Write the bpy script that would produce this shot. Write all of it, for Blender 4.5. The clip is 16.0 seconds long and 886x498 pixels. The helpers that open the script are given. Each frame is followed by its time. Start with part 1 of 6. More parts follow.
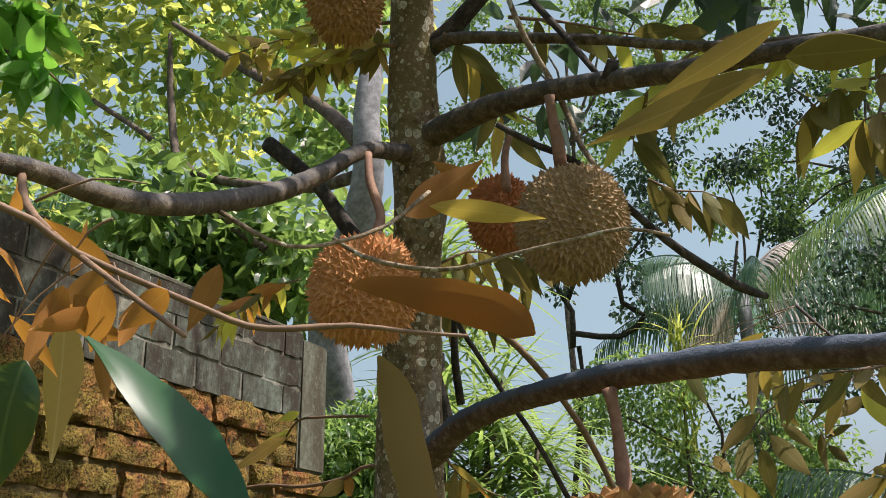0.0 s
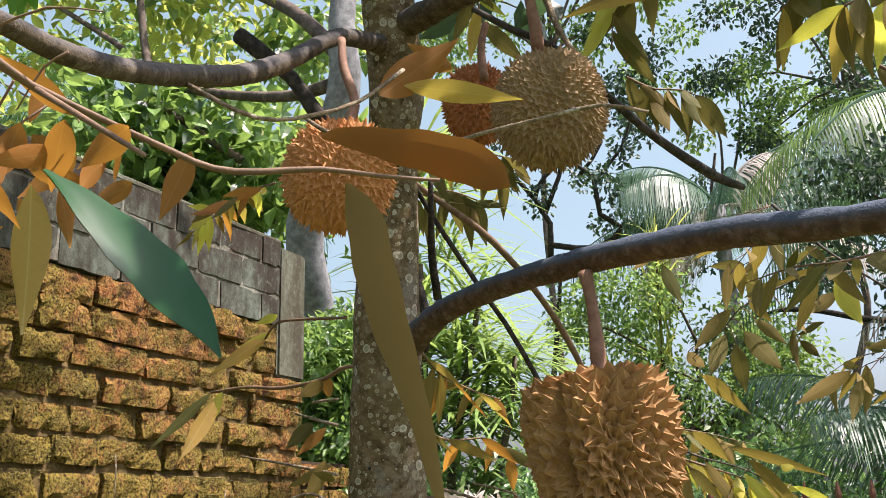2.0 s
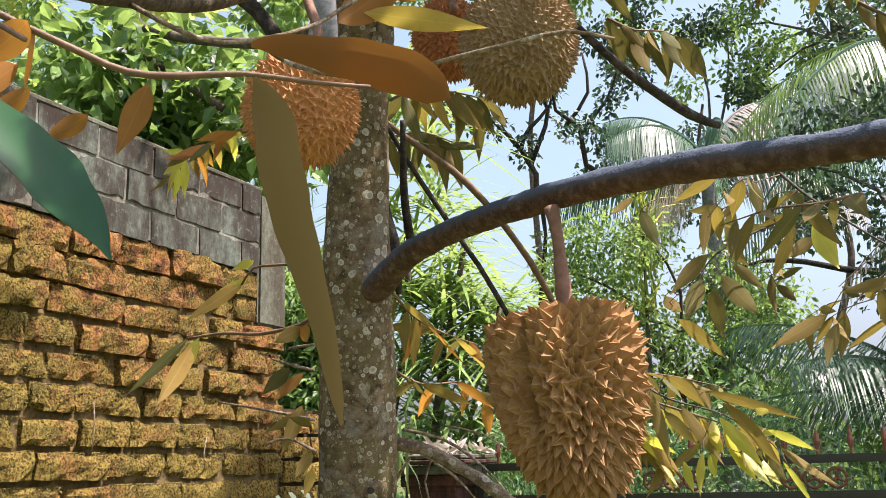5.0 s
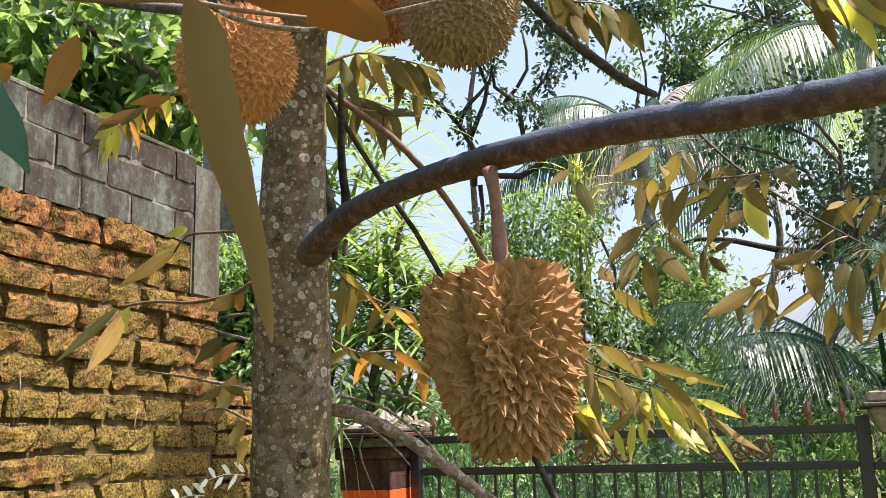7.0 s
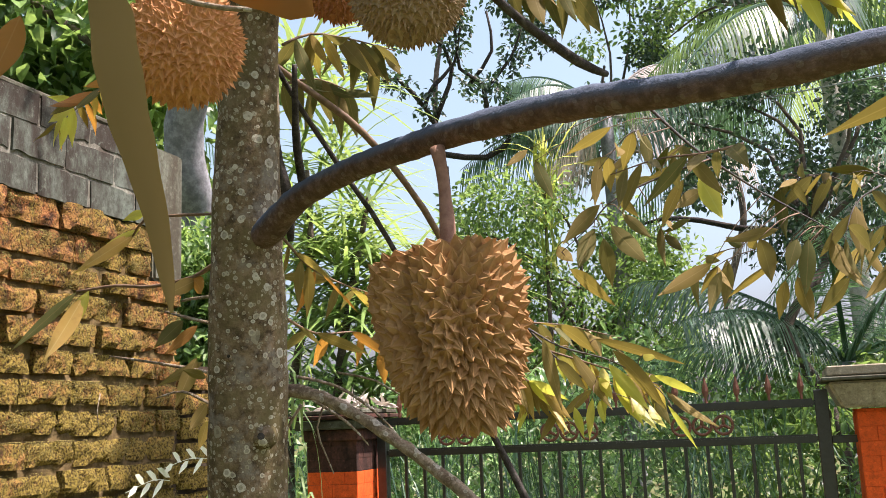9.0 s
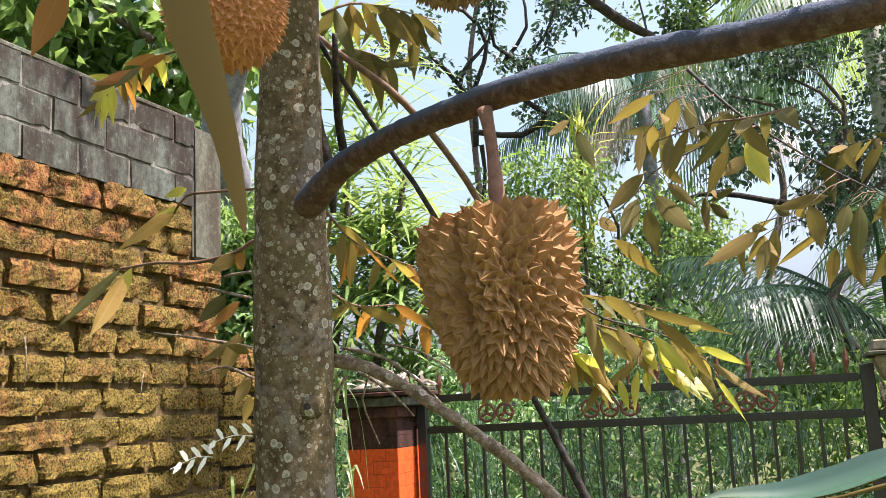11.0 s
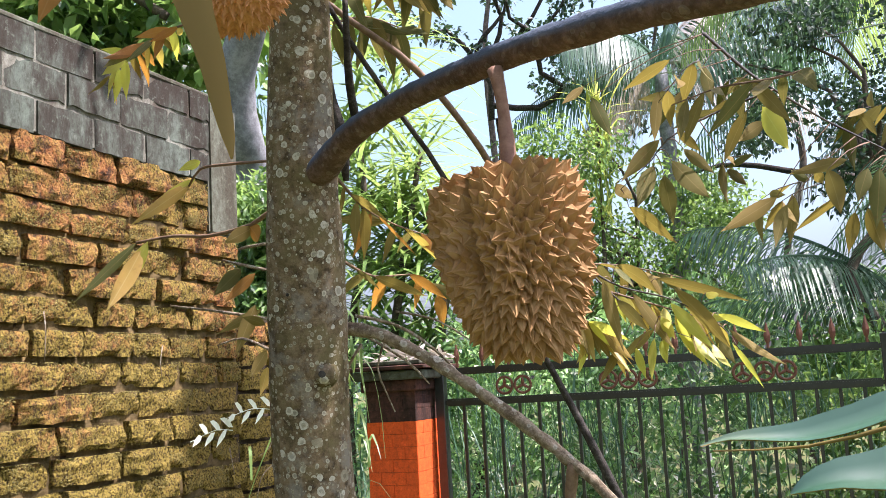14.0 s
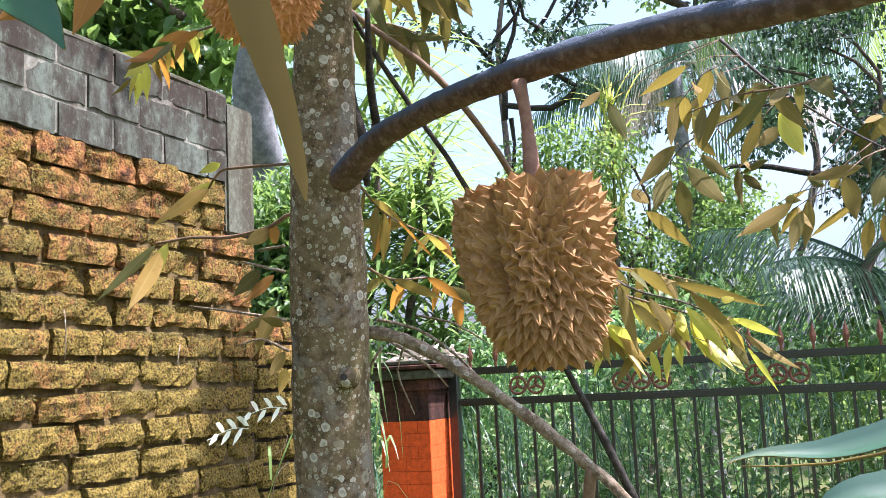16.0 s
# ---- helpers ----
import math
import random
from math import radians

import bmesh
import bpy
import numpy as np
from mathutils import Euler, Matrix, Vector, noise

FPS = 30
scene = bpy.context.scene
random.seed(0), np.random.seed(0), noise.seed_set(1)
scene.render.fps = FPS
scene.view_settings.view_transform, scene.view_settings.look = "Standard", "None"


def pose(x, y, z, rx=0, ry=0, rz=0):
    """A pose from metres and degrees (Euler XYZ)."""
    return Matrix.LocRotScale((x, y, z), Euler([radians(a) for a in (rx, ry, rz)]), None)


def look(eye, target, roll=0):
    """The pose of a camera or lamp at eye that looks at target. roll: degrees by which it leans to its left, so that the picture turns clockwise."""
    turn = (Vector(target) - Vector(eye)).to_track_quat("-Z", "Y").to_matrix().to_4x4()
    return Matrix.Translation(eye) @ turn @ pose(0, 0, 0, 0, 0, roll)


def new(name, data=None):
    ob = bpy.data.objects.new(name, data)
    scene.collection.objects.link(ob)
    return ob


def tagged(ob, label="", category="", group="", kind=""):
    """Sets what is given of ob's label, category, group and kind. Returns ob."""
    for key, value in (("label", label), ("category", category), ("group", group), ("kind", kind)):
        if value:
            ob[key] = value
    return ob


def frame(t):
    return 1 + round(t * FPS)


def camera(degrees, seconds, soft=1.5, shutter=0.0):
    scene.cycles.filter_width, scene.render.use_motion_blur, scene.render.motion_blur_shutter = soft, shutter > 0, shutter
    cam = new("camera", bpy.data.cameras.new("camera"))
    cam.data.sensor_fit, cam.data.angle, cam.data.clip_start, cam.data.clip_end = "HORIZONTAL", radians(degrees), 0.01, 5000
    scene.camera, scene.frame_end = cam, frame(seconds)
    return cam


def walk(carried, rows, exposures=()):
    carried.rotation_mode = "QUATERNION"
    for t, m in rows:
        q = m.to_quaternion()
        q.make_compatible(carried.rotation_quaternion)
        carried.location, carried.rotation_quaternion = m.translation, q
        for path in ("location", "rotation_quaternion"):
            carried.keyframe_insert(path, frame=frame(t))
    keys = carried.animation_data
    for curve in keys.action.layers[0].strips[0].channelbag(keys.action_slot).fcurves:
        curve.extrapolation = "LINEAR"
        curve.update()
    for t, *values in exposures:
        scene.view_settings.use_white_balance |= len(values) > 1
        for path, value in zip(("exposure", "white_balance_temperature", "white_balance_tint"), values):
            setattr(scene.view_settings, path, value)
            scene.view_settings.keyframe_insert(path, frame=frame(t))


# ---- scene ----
cam = camera(48.8, 16.0, soft=0.45)
PATH = [
    (0, (0.058, -0.021, 1.679), (-0.772, 1.659, 2.379), -0.82),
    (0.5, (0.052, -0.022, 1.676), (-0.772, 1.675, 2.341), -0.84),
    (1, (0.053, -0.024, 1.672), (-0.768, 1.692, 2.290), -1.0),
    (1.5, (0.050, -0.008, 1.655), (-0.769, 1.722, 2.236), -1.2),
    (2, (0.050, 0.003, 1.642), (-0.767, 1.749, 2.178), -1.45),
    (2.5, (0.052, 0.020, 1.627), (-0.765, 1.775, 2.128), -1.5),
    (3, (0.053, 0.029, 1.630), (-0.761, 1.793, 2.102), -1.45),
    (3.5, (0.053, 0.039, 1.631), (-0.758, 1.809, 2.092), -1.55),
    (4, (0.056, 0.045, 1.631), (-0.754, 1.815, 2.087), -1.5),
    (6.5, (0.070, 0.049, 1.611), (-0.687, 1.855, 2.014), -1.36),
    (7, (0.059, 0.059, 1.607), (-0.635, 1.894, 1.999), -1.58),
    (7.5, (0.081, 0.063, 1.606), (-0.529, 1.930, 1.984), -1.74),
    (8, (0.108, 0.049, 1.598), (-0.425, 1.941, 1.967), -1.71),
    (8.5, (0.091, 0.061, 1.604), (-0.482, 1.943, 1.962), -2.13),
    (9, (0.086, 0.060, 1.600), (-0.551, 1.922, 1.954), -2.51),
    (9.5, (0.079, 0.068, 1.603), (-0.599, 1.916, 1.953), -2.70),
    (12, (0.058, 0.076, 1.571), (-0.655, 1.923, 1.854), -3.01),
    (12.5, (0.060, 0.068, 1.580), (-0.658, 1.916, 1.848), -3.12),
    (13, (0.064, 0.078, 1.574), (-0.666, 1.921, 1.841), -3.09),
    (13.5, (0.064, 0.093, 1.567), (-0.676, 1.931, 1.837), -3.19),
    (14, (0.063, 0.090, 1.567), (-0.684, 1.925, 1.838), -3.22),
    (14.5, (0.065, 0.081, 1.574), (-0.689, 1.913, 1.842), -3.23),
    (15, (0.068, 0.071, 1.576), (-0.694, 1.901, 1.844), -3.16),
    (15.5, (0.064, 0.060, 1.575), (-0.700, 1.889, 1.844), -2.94),
    (16, (0.060, 0.057, 1.577), (-0.709, 1.883, 1.846), -2.84),
]
walk(cam, [(t, look(eye, target, roll)) for t, eye, target, roll in PATH], [(0.0, 0.70, 6150, 20), (0.6, 0.92, 6200, 22), (1.5, 1.10, 6150, 23), (4.0, 1.26, 6100, 26), (6.5, 1.38, 6100, 27), (9.0, 1.32, 6100, 28), (12.0, 1.5, 5850, 28), (15.0, 1.62, 5550, 28), (16.0, 1.72, 5450, 28)])

# ---- light ----
world = bpy.data.worlds.new("world")
scene.world = world
world.use_nodes = True
SUN = Vector((0.44, 0.06, 0.90)).normalized()
sky = world.node_tree.nodes.new("ShaderNodeTexSky")
sky.sky_type, sky.sun_disc = "NISHITA", False
sky.sun_elevation = math.asin(SUN.z)
sky.sun_rotation = math.atan2(SUN.x, SUN.y)
sky.air_density, sky.dust_density, sky.ozone_density = 1.0, 5.0, 1.0
back = world.node_tree.nodes["Background"]
back.inputs["Strength"].default_value = 0.108
grey = world.node_tree.nodes.new("ShaderNodeHueSaturation")
grey.inputs["Hue"].default_value = 0.435
grey.inputs["Saturation"].default_value = 0.68
world.node_tree.links.new(sky.outputs["Color"], grey.inputs["Color"])
world.node_tree.links.new(grey.outputs["Color"], back.inputs["Color"])
lamp = bpy.data.lights.new("sun", "SUN")
lamp.energy, lamp.angle, lamp.color = 5.0, radians(0.6), (1.0, 0.90, 0.74)
sun = new("sun", lamp)
sun.matrix_world = look(SUN * 30, (0, 0, 0))


# ---- materials ----
def nodes_of(name):
    m = bpy.data.materials.new(name)
    m.use_nodes = True
    t = m.node_tree
    t.nodes.clear()
    return m, t.nodes, t.links


def link_in(links, value, socket):
    if isinstance(value, bpy.types.NodeSocket):
        links.new(value, socket)
    else:
        socket.default_value = value


def rgb(c):
    return (*c, 1.0)


def ramp(N, L, fac, stops):
    r = N.new("ShaderNodeValToRGB")
    el = r.color_ramp.elements
    while len(el) < len(stops):
        el.new(0.5)
    for e, (p, c) in zip(el, stops):
        e.position = p
        e.color = rgb(c) if isinstance(c, tuple) else (c, c, c, 1.0)
    L.new(fac, r.inputs[0])
    return r.outputs[0]


def mixc(N, L, fac, a, b, mode="MIX"):
    m = N.new("ShaderNodeMix")
    m.data_type, m.blend_type = "RGBA", mode
    link_in(L, fac, m.inputs[0])
    link_in(L, a if isinstance(a, bpy.types.NodeSocket) else rgb(a), m.inputs[6])
    link_in(L, b if isinstance(b, bpy.types.NodeSocket) else rgb(b), m.inputs[7])
    return m.outputs[2]


def calc(N, L, op, a, b=0.0):
    m = N.new("ShaderNodeMath")
    m.operation, m.use_clamp = op, False
    link_in(L, a, m.inputs[0])
    link_in(L, b, m.inputs[1])
    return m.outputs[0]


def tex_noise(N, L, co, scale, detail=4.0, rough=0.6):
    n = N.new("ShaderNodeTexNoise")
    n.inputs["Scale"].default_value = scale
    n.inputs["Detail"].default_value = detail
    n.inputs["Roughness"].default_value = rough
    L.new(co, n.inputs["Vector"])
    return n.outputs["Fac"]


def coords(N, L, shared=False, stretch=(1, 1, 1)):
    """Object coordinates, moved at random from piece to piece where pieces share a mesh."""
    c = N.new("ShaderNodeTexCoord").outputs["Object"]
    mp = N.new("ShaderNodeMapping")
    mp.inputs["Scale"].default_value = stretch
    L.new(c, mp.inputs["Vector"])
    if shared:
        o = N.new("ShaderNodeObjectInfo").outputs["Random"]
        v = N.new("ShaderNodeCombineXYZ")
        for n in range(3):
            L.new(calc(N, L, "MULTIPLY", o, 17.0 + 9 * n), v.inputs[n])
        L.new(v.outputs[0], mp.inputs["Location"])
    return mp.outputs[0]


def finish(N, L, color, rough=0.8, bump=None, strength=0.4, distance=0.01, metal=0.0, translucent=None, share=0.4, spec=0.5):
    p = N.new("ShaderNodeBsdfPrincipled")
    link_in(L, color if isinstance(color, bpy.types.NodeSocket) else rgb(color), p.inputs["Base Color"])
    link_in(L, rough, p.inputs["Roughness"])
    p.inputs["Metallic"].default_value = metal
    p.inputs["Specular IOR Level"].default_value = spec
    if bump is not None:
        b = N.new("ShaderNodeBump")
        b.inputs["Strength"].default_value, b.inputs["Distance"].default_value = strength, distance
        L.new(bump, b.inputs["Height"])
        L.new(b.outputs[0], p.inputs["Normal"])
    shader = p.outputs[0]
    if translucent is not None:
        tr = N.new("ShaderNodeBsdfTranslucent")
        link_in(L, translucent if isinstance(translucent, bpy.types.NodeSocket) else rgb(translucent), tr.inputs[0])
        m = N.new("ShaderNodeMixShader")
        m.inputs[0].default_value = share
        L.new(shader, m.inputs[1])
        L.new(tr.outputs[0], m.inputs[2])
        shader = m.outputs[0]
    out = N.new("ShaderNodeOutputMaterial")
    L.new(shader, out.inputs[0])


def island(N):
    return N.new("ShaderNodeNewGeometry").outputs["Random Per Island"]


def foliage_mat(name, dark, light, old, glow, share=0.45, rough=0.45, edge=(0.15, 0.75, 0.93)):
    """Leaves of a crown: each leaf its own tone, a few of them old."""
    m, N, L = nodes_of(name)
    r = island(N)
    c = coords(N, L)
    big = tex_noise(N, L, c, 0.9, 2.0)
    tone = calc(N, L, "ADD", calc(N, L, "MULTIPLY", r, 0.6), calc(N, L, "MULTIPLY", big, 0.5))
    col = ramp(N, L, tone, [(edge[0], dark), (edge[1], light), (edge[2], light), (edge[2] + 0.07, old)])
    gl = mixc(N, L, tone, tuple(v * 0.6 for v in glow), glow)
    finish(N, L, col, rough, translucent=gl, share=share)
    return m


def bark_mat(name, dark, light, lichen=0.0, scale=14.0, stretch=(1, 1, 0.35), spot=42.0, skylit=0.0):
    m, N, L = nodes_of(name)
    c = coords(N, L, stretch=stretch)
    c1 = coords(N, L)
    n1 = tex_noise(N, L, c, scale, 6.0, 0.7)
    n2 = tex_noise(N, L, c1, 130.0, 5.0, 0.7)
    n0 = tex_noise(N, L, c1, scale * 2.6, 5.0, 0.75)
    col = mixc(N, L, ramp(N, L, n1, [(0.3, 0.0), (0.7, 1.0)]), dark, light)
    col = mixc(N, L, ramp(N, L, n0, [(0.48, 0.0), (0.62, 0.75)]), col, tuple(v * 1.25 + 0.03 for v in light))
    col = mixc(N, L, ramp(N, L, n0, [(0.38, 0.9 if lichen > 0.8 else 0.4), (0.48, 0.0)]), col, tuple(v * 0.5 for v in dark))
    col = mixc(N, L, calc(N, L, "MULTIPLY", n2, 0.5), col, tuple(v * 0.45 for v in dark))
    if lichen > 0.8:
        n7 = tex_noise(N, L, c1, 11.0, 5.0, 0.7)
        col = mixc(N, L, ramp(N, L, n7, [(0.46, 0.0), (0.60, 0.8)]), col, (0.135, 0.115, 0.05))
        col = mixc(N, L, ramp(N, L, n7, [(0.34, 0.75), (0.46, 0.0)]), col, (0.23, 0.215, 0.18))
    h = calc(N, L, "ADD", calc(N, L, "MULTIPLY", n1, 0.6), calc(N, L, "ADD", calc(N, L, "MULTIPLY", n2, 0.6), calc(N, L, "MULTIPLY", n0, 0.8)))
    if lichen:
        wob = N.new("ShaderNodeVectorMath")
        wob.operation = "ADD"
        wn = N.new("ShaderNodeTexNoise")
        wn.inputs["Scale"].default_value = 60.0
        L.new(c1, wn.inputs["Vector"])
        sc = N.new("ShaderNodeVectorMath")
        sc.operation = "SCALE"
        sc.inputs["Scale"].default_value = 0.007
        L.new(wn.outputs["Color"], sc.inputs[0])
        L.new(c1, wob.inputs[0])
        L.new(sc.outputs[0], wob.inputs[1])
        for k, (s, lim, keep, tint) in enumerate(((spot, 0.42, 0.36, (0.58, 0.56, 0.46)), (spot * 1.8, 0.46, 0.36, (0.46, 0.44, 0.34)), (spot * 0.55, 0.34, 0.66, (0.30, 0.28, 0.20)), (spot * 3.0, 0.5, 0.3, (0.32, 0.29, 0.20)))):
            v = N.new("ShaderNodeTexVoronoi")
            v.inputs["Scale"].default_value = s
            L.new(wob.outputs[0], v.inputs["Vector"])
            pick = N.new("ShaderNodeSeparateColor")
            L.new(v.outputs["Color"], pick.inputs[0])
            size = calc(N, L, "MULTIPLY", pick.outputs[1], lim)
            inside = calc(N, L, "LESS_THAN", v.outputs["Distance"], size)
            chosen = calc(N, L, "GREATER_THAN", pick.outputs[0], keep)
            f = calc(N, L, "MULTIPLY", calc(N, L, "MULTIPLY", inside, chosen), lichen)
            core = calc(N, L, "LESS_THAN", v.outputs["Distance"], calc(N, L, "MULTIPLY", size, 0.6))
            tone = mixc(N, L, calc(N, L, "MULTIPLY", core, 0.75), tint, tuple(t * 0.5 for t in tint))
            col = mixc(N, L, calc(N, L, "MULTIPLY", f, calc(N, L, "ADD", calc(N, L, "MULTIPLY", n2, 0.9), 0.30)), col, tone)
            h = calc(N, L, "ADD", h, calc(N, L, "MULTIPLY", f, 0.12))
    if skylit:
        # skylight painted into the colour: faces that point up turn blue-grey
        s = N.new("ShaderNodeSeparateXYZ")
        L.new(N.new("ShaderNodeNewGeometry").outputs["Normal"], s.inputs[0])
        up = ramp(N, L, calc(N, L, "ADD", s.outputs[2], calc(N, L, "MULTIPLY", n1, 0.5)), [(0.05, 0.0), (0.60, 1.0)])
        col = mixc(N, L, calc(N, L, "MULTIPLY", up, skylit), col, (0.074, 0.102, 0.142))
    finish(N, L, col, 0.9, h, 0.7, 0.006, spec=0.2)
    return m


def brick_mat():
    m, N, L = nodes_of("mossy_brick")
    o = N.new("ShaderNodeObjectInfo")
    c = N.new("ShaderNodeNewGeometry").outputs["Position"]
    n1 = tex_noise(N, L, c, 18.0, 5.0, 0.65)
    n2 = tex_noise(N, L, c, 95.0, 4.0, 0.7)
    n3 = tex_noise(N, L, c, 1.7, 3.0, 0.6)
    n4 = tex_noise(N, L, c, 15.0, 7.0, 0.8)
    clay = mixc(N, L, o.outputs["Random"], (0.36, 0.11, 0.034), (0.24, 0.105, 0.036))
    clay = mixc(N, L, ramp(N, L, n1, [(0.38, 0.0), (0.62, 1.0)]), clay, (0.32, 0.165, 0.055))
    clay = mixc(N, L, ramp(N, L, n1, [(0.40, 1.0), (0.53, 0.0)]), clay, (0.075, 0.038, 0.02))
    sep = N.new("ShaderNodeSeparateXYZ")
    L.new(c, sep.inputs[0])
    low = calc(N, L, "MULTIPLY", calc(N, L, "SUBTRACT", 2.75, sep.outputs[2]), 0.15)
    moss = calc(N, L, "ADD", calc(N, L, "ADD", calc(N, L, "MULTIPLY", n3, 0.6), calc(N, L, "MULTIPLY", n4, 0.85)), low)
    mossf = ramp(N, L, moss, [(0.69, 0.0), (0.87, 0.92)])
    mosscol = mixc(N, L, ramp(N, L, n2, [(0.35, 0.0), (0.65, 1.0)]), (0.080, 0.063, 0.014), (0.29, 0.225, 0.045))
    col = mixc(N, L, mossf, clay, mosscol)
    col = mixc(N, L, ramp(N, L, n2, [(0.38, 0.85), (0.50, 0.0)]), col, (0.035, 0.024, 0.013))
    h = calc(N, L, "ADD", n1, calc(N, L, "ADD", calc(N, L, "MULTIPLY", n2, 0.5), calc(N, L, "MULTIPLY", n4, 0.6)))
    finish(N, L, col, 0.95, h, 0.9, 0.03, spec=0.15)
    return m


def stone_mat(name, a, b, stain, scale=6.0, drip=0.5, shared=False, bump=0.4, crest=None):
    """Cement or plaster with streaks of dark algae that run down."""
    m, N, L = nodes_of(name)
    c = coords(N, L, shared=shared)
    w = N.new("ShaderNodeNewGeometry").outputs["Position"]
    st = N.new("ShaderNodeMapping")
    st.inputs["Scale"].default_value = (3.0, 3.0, 1.1)
    L.new(w, st.inputs["Vector"])
    n1 = tex_noise(N, L, c, scale, 5.0, 0.65)
    n2 = tex_noise(N, L, c, scale * 14, 4.0, 0.7)
    n3 = tex_noise(N, L, st.outputs[0], 1.6, 8.0, 0.72)
    n5 = tex_noise(N, L, w, 30.0, 5.0, 0.75)
    col = mixc(N, L, n1, a, b)
    col = mixc(N, L, calc(N, L, "MULTIPLY", ramp(N, L, n3, [(0.40, 0.0), (0.58, 1.0)]), drip), col, stain)
    if crest is not None:
        z = N.new("ShaderNodeSeparateXYZ")
        L.new(w, z.inputs[0])
        grown = calc(N, L, "ADD", calc(N, L, "MULTIPLY", calc(N, L, "SUBTRACT", z.outputs[2], crest), 2.6), calc(N, L, "MULTIPLY", calc(N, L, "SUBTRACT", n3, 0.5), 3.4))
        col = mixc(N, L, ramp(N, L, grown, [(0.0, 0.0), (0.7, 0.9)]), col, stain)
    col = mixc(N, L, ramp(N, L, n5, [(0.36, 0.55), (0.50, 0.0)]), col, stain)
    col = mixc(N, L, ramp(N, L, n5, [(0.56, 0.0), (0.70, 0.5)]), col, tuple(v * 1.35 for v in b))
    col = mixc(N, L, ramp(N, L, n2, [(0.3, 0.4), (0.5, 0.0)]), col, tuple(v * 0.4 for v in a))
    finish(N, L, col, 0.92, calc(N, L, "ADD", n1, calc(N, L, "MULTIPLY", n2, 0.5)), bump, 0.012, spec=0.2)
    return m


def plain_mat(name, a, b, rough=0.6, scale=30.0, bump=0.15, metal=0.0, spec=0.5):
    m, N, L = nodes_of(name)
    c = coords(N, L)
    n = tex_noise(N, L, c, scale, 5.0, 0.7)
    n2 = tex_noise(N, L, c, scale * 6, 3.0)
    finish(N, L, mixc(N, L, ramp(N, L, n, [(0.35, 0.0), (0.65, 1.0)]), a, b), rough, calc(N, L, "ADD", n, n2), bump, 0.004, metal=metal, spec=spec)
    return m


def leaf_mat(name, a, b, vein, glow, rough=0.4, share=0.4, spots=0.0, spec=0.5):
    """One face of a large leaf: veins to both sides of the midrib, blotches and a little wear."""
    m, N, L = nodes_of(name)
    t = N.new("ShaderNodeTexCoord").outputs["Object"]
    sp = N.new("ShaderNodeSeparateXYZ")
    L.new(t, sp.inputs[0])
    o = N.new("ShaderNodeObjectInfo").outputs["Random"]
    c = coords(N, L, shared=True, stretch=(0.22, 1, 0.22))
    n = tex_noise(N, L, c, 9.0, 5.0, 0.65)
    x = calc(N, L, "ABSOLUTE", sp.outputs[0])
    wave = calc(N, L, "SINE", calc(N, L, "MULTIPLY", calc(N, L, "SUBTRACT", sp.outputs[1], calc(N, L, "MULTIPLY", x, 0.25)), 75.0))
    vf = ramp(N, L, wave, [(0.90, 0.0), (1.0, 1.0)])
    mid = ramp(N, L, x, [(0.012, 1.0), (0.03, 0.0)])
    tone = calc(N, L, "ADD", calc(N, L, "MULTIPLY", o, 0.75), calc(N, L, "MULTIPLY", n, 0.35))
    col = mixc(N, L, tone, a, b)
    col = mixc(N, L, calc(N, L, "MULTIPLY", vf, 0.10), col, vein)
    col = mixc(N, L, calc(N, L, "MULTIPLY", mid, 0.7), col, vein)
    if spots:
        col = mixc(N, L, calc(N, L, "MULTIPLY", ramp(N, L, n, [(0.60, 0.0), (0.68, 1.0)]), spots), col, (0.16, 0.08, 0.03))
    finish(N, L, col, rough, calc(N, L, "ADD", calc(N, L, "MULTIPLY", wave, 0.03), n), 0.08, 0.006, translucent=mixc(N, L, tone, glow, tuple(g * 0.6 for g in glow)), share=share, spec=spec)
    return m


def husk_mat(name, k=(1.0, 1.0, 1.0)):
    m, N, L = nodes_of(name)
    c = coords(N, L)
    n = tex_noise(N, L, c, 22.0, 4.0, 0.6)
    n2 = tex_noise(N, L, c, 260.0, 3.0)
    n3 = tex_noise(N, L, c, 75.0, 3.0, 0.6)
    col = mixc(N, L, ramp(N, L, n, [(0.3, 0.0), (0.7, 1.0)]), tuple(v * t for v, t in zip((0.38, 0.19, 0.07), k)), tuple(v * t for v, t in zip((0.50, 0.28, 0.115), k)))
    col = mixc(N, L, ramp(N, L, n3, [(0.4, 0.0), (0.7, 0.7)]), col, tuple(v * t for v, t in zip((0.60, 0.37, 0.17), k)))
    col = mixc(N, L, calc(N, L, "MULTIPLY", n2, 0.3), col, (0.20, 0.11, 0.04))
    finish(N, L, col, 0.75, n2, 0.2, 0.003, spec=0.3)
    return m


BARK = bark_mat("durian_bark", (0.094, 0.064, 0.035), (0.235, 0.170, 0.096), lichen=0.95)
# both limb barks carry painted skylight on their upper side
BRANCH = bark_mat("durian_branch_bark", (0.085, 0.052, 0.036), (0.145, 0.09, 0.064), lichen=0.12, scale=20.0, stretch=(1, 1, 1), skylit=0.9)
BROWNBRANCH = bark_mat("brown_branch_bark", (0.050, 0.036, 0.022), (0.14, 0.105, 0.060), lichen=0.12, scale=20.0, stretch=(1, 1, 1), skylit=0.35)
DARKBARK = bark_mat("dark_bark", (0.025, 0.022, 0.02), (0.07, 0.06, 0.05), scale=20.0, stretch=(1, 1, 1))
REDTWIG = plain_mat("young_twig_bark", (0.11, 0.065, 0.035), (0.20, 0.125, 0.07), 0.7, 60.0)
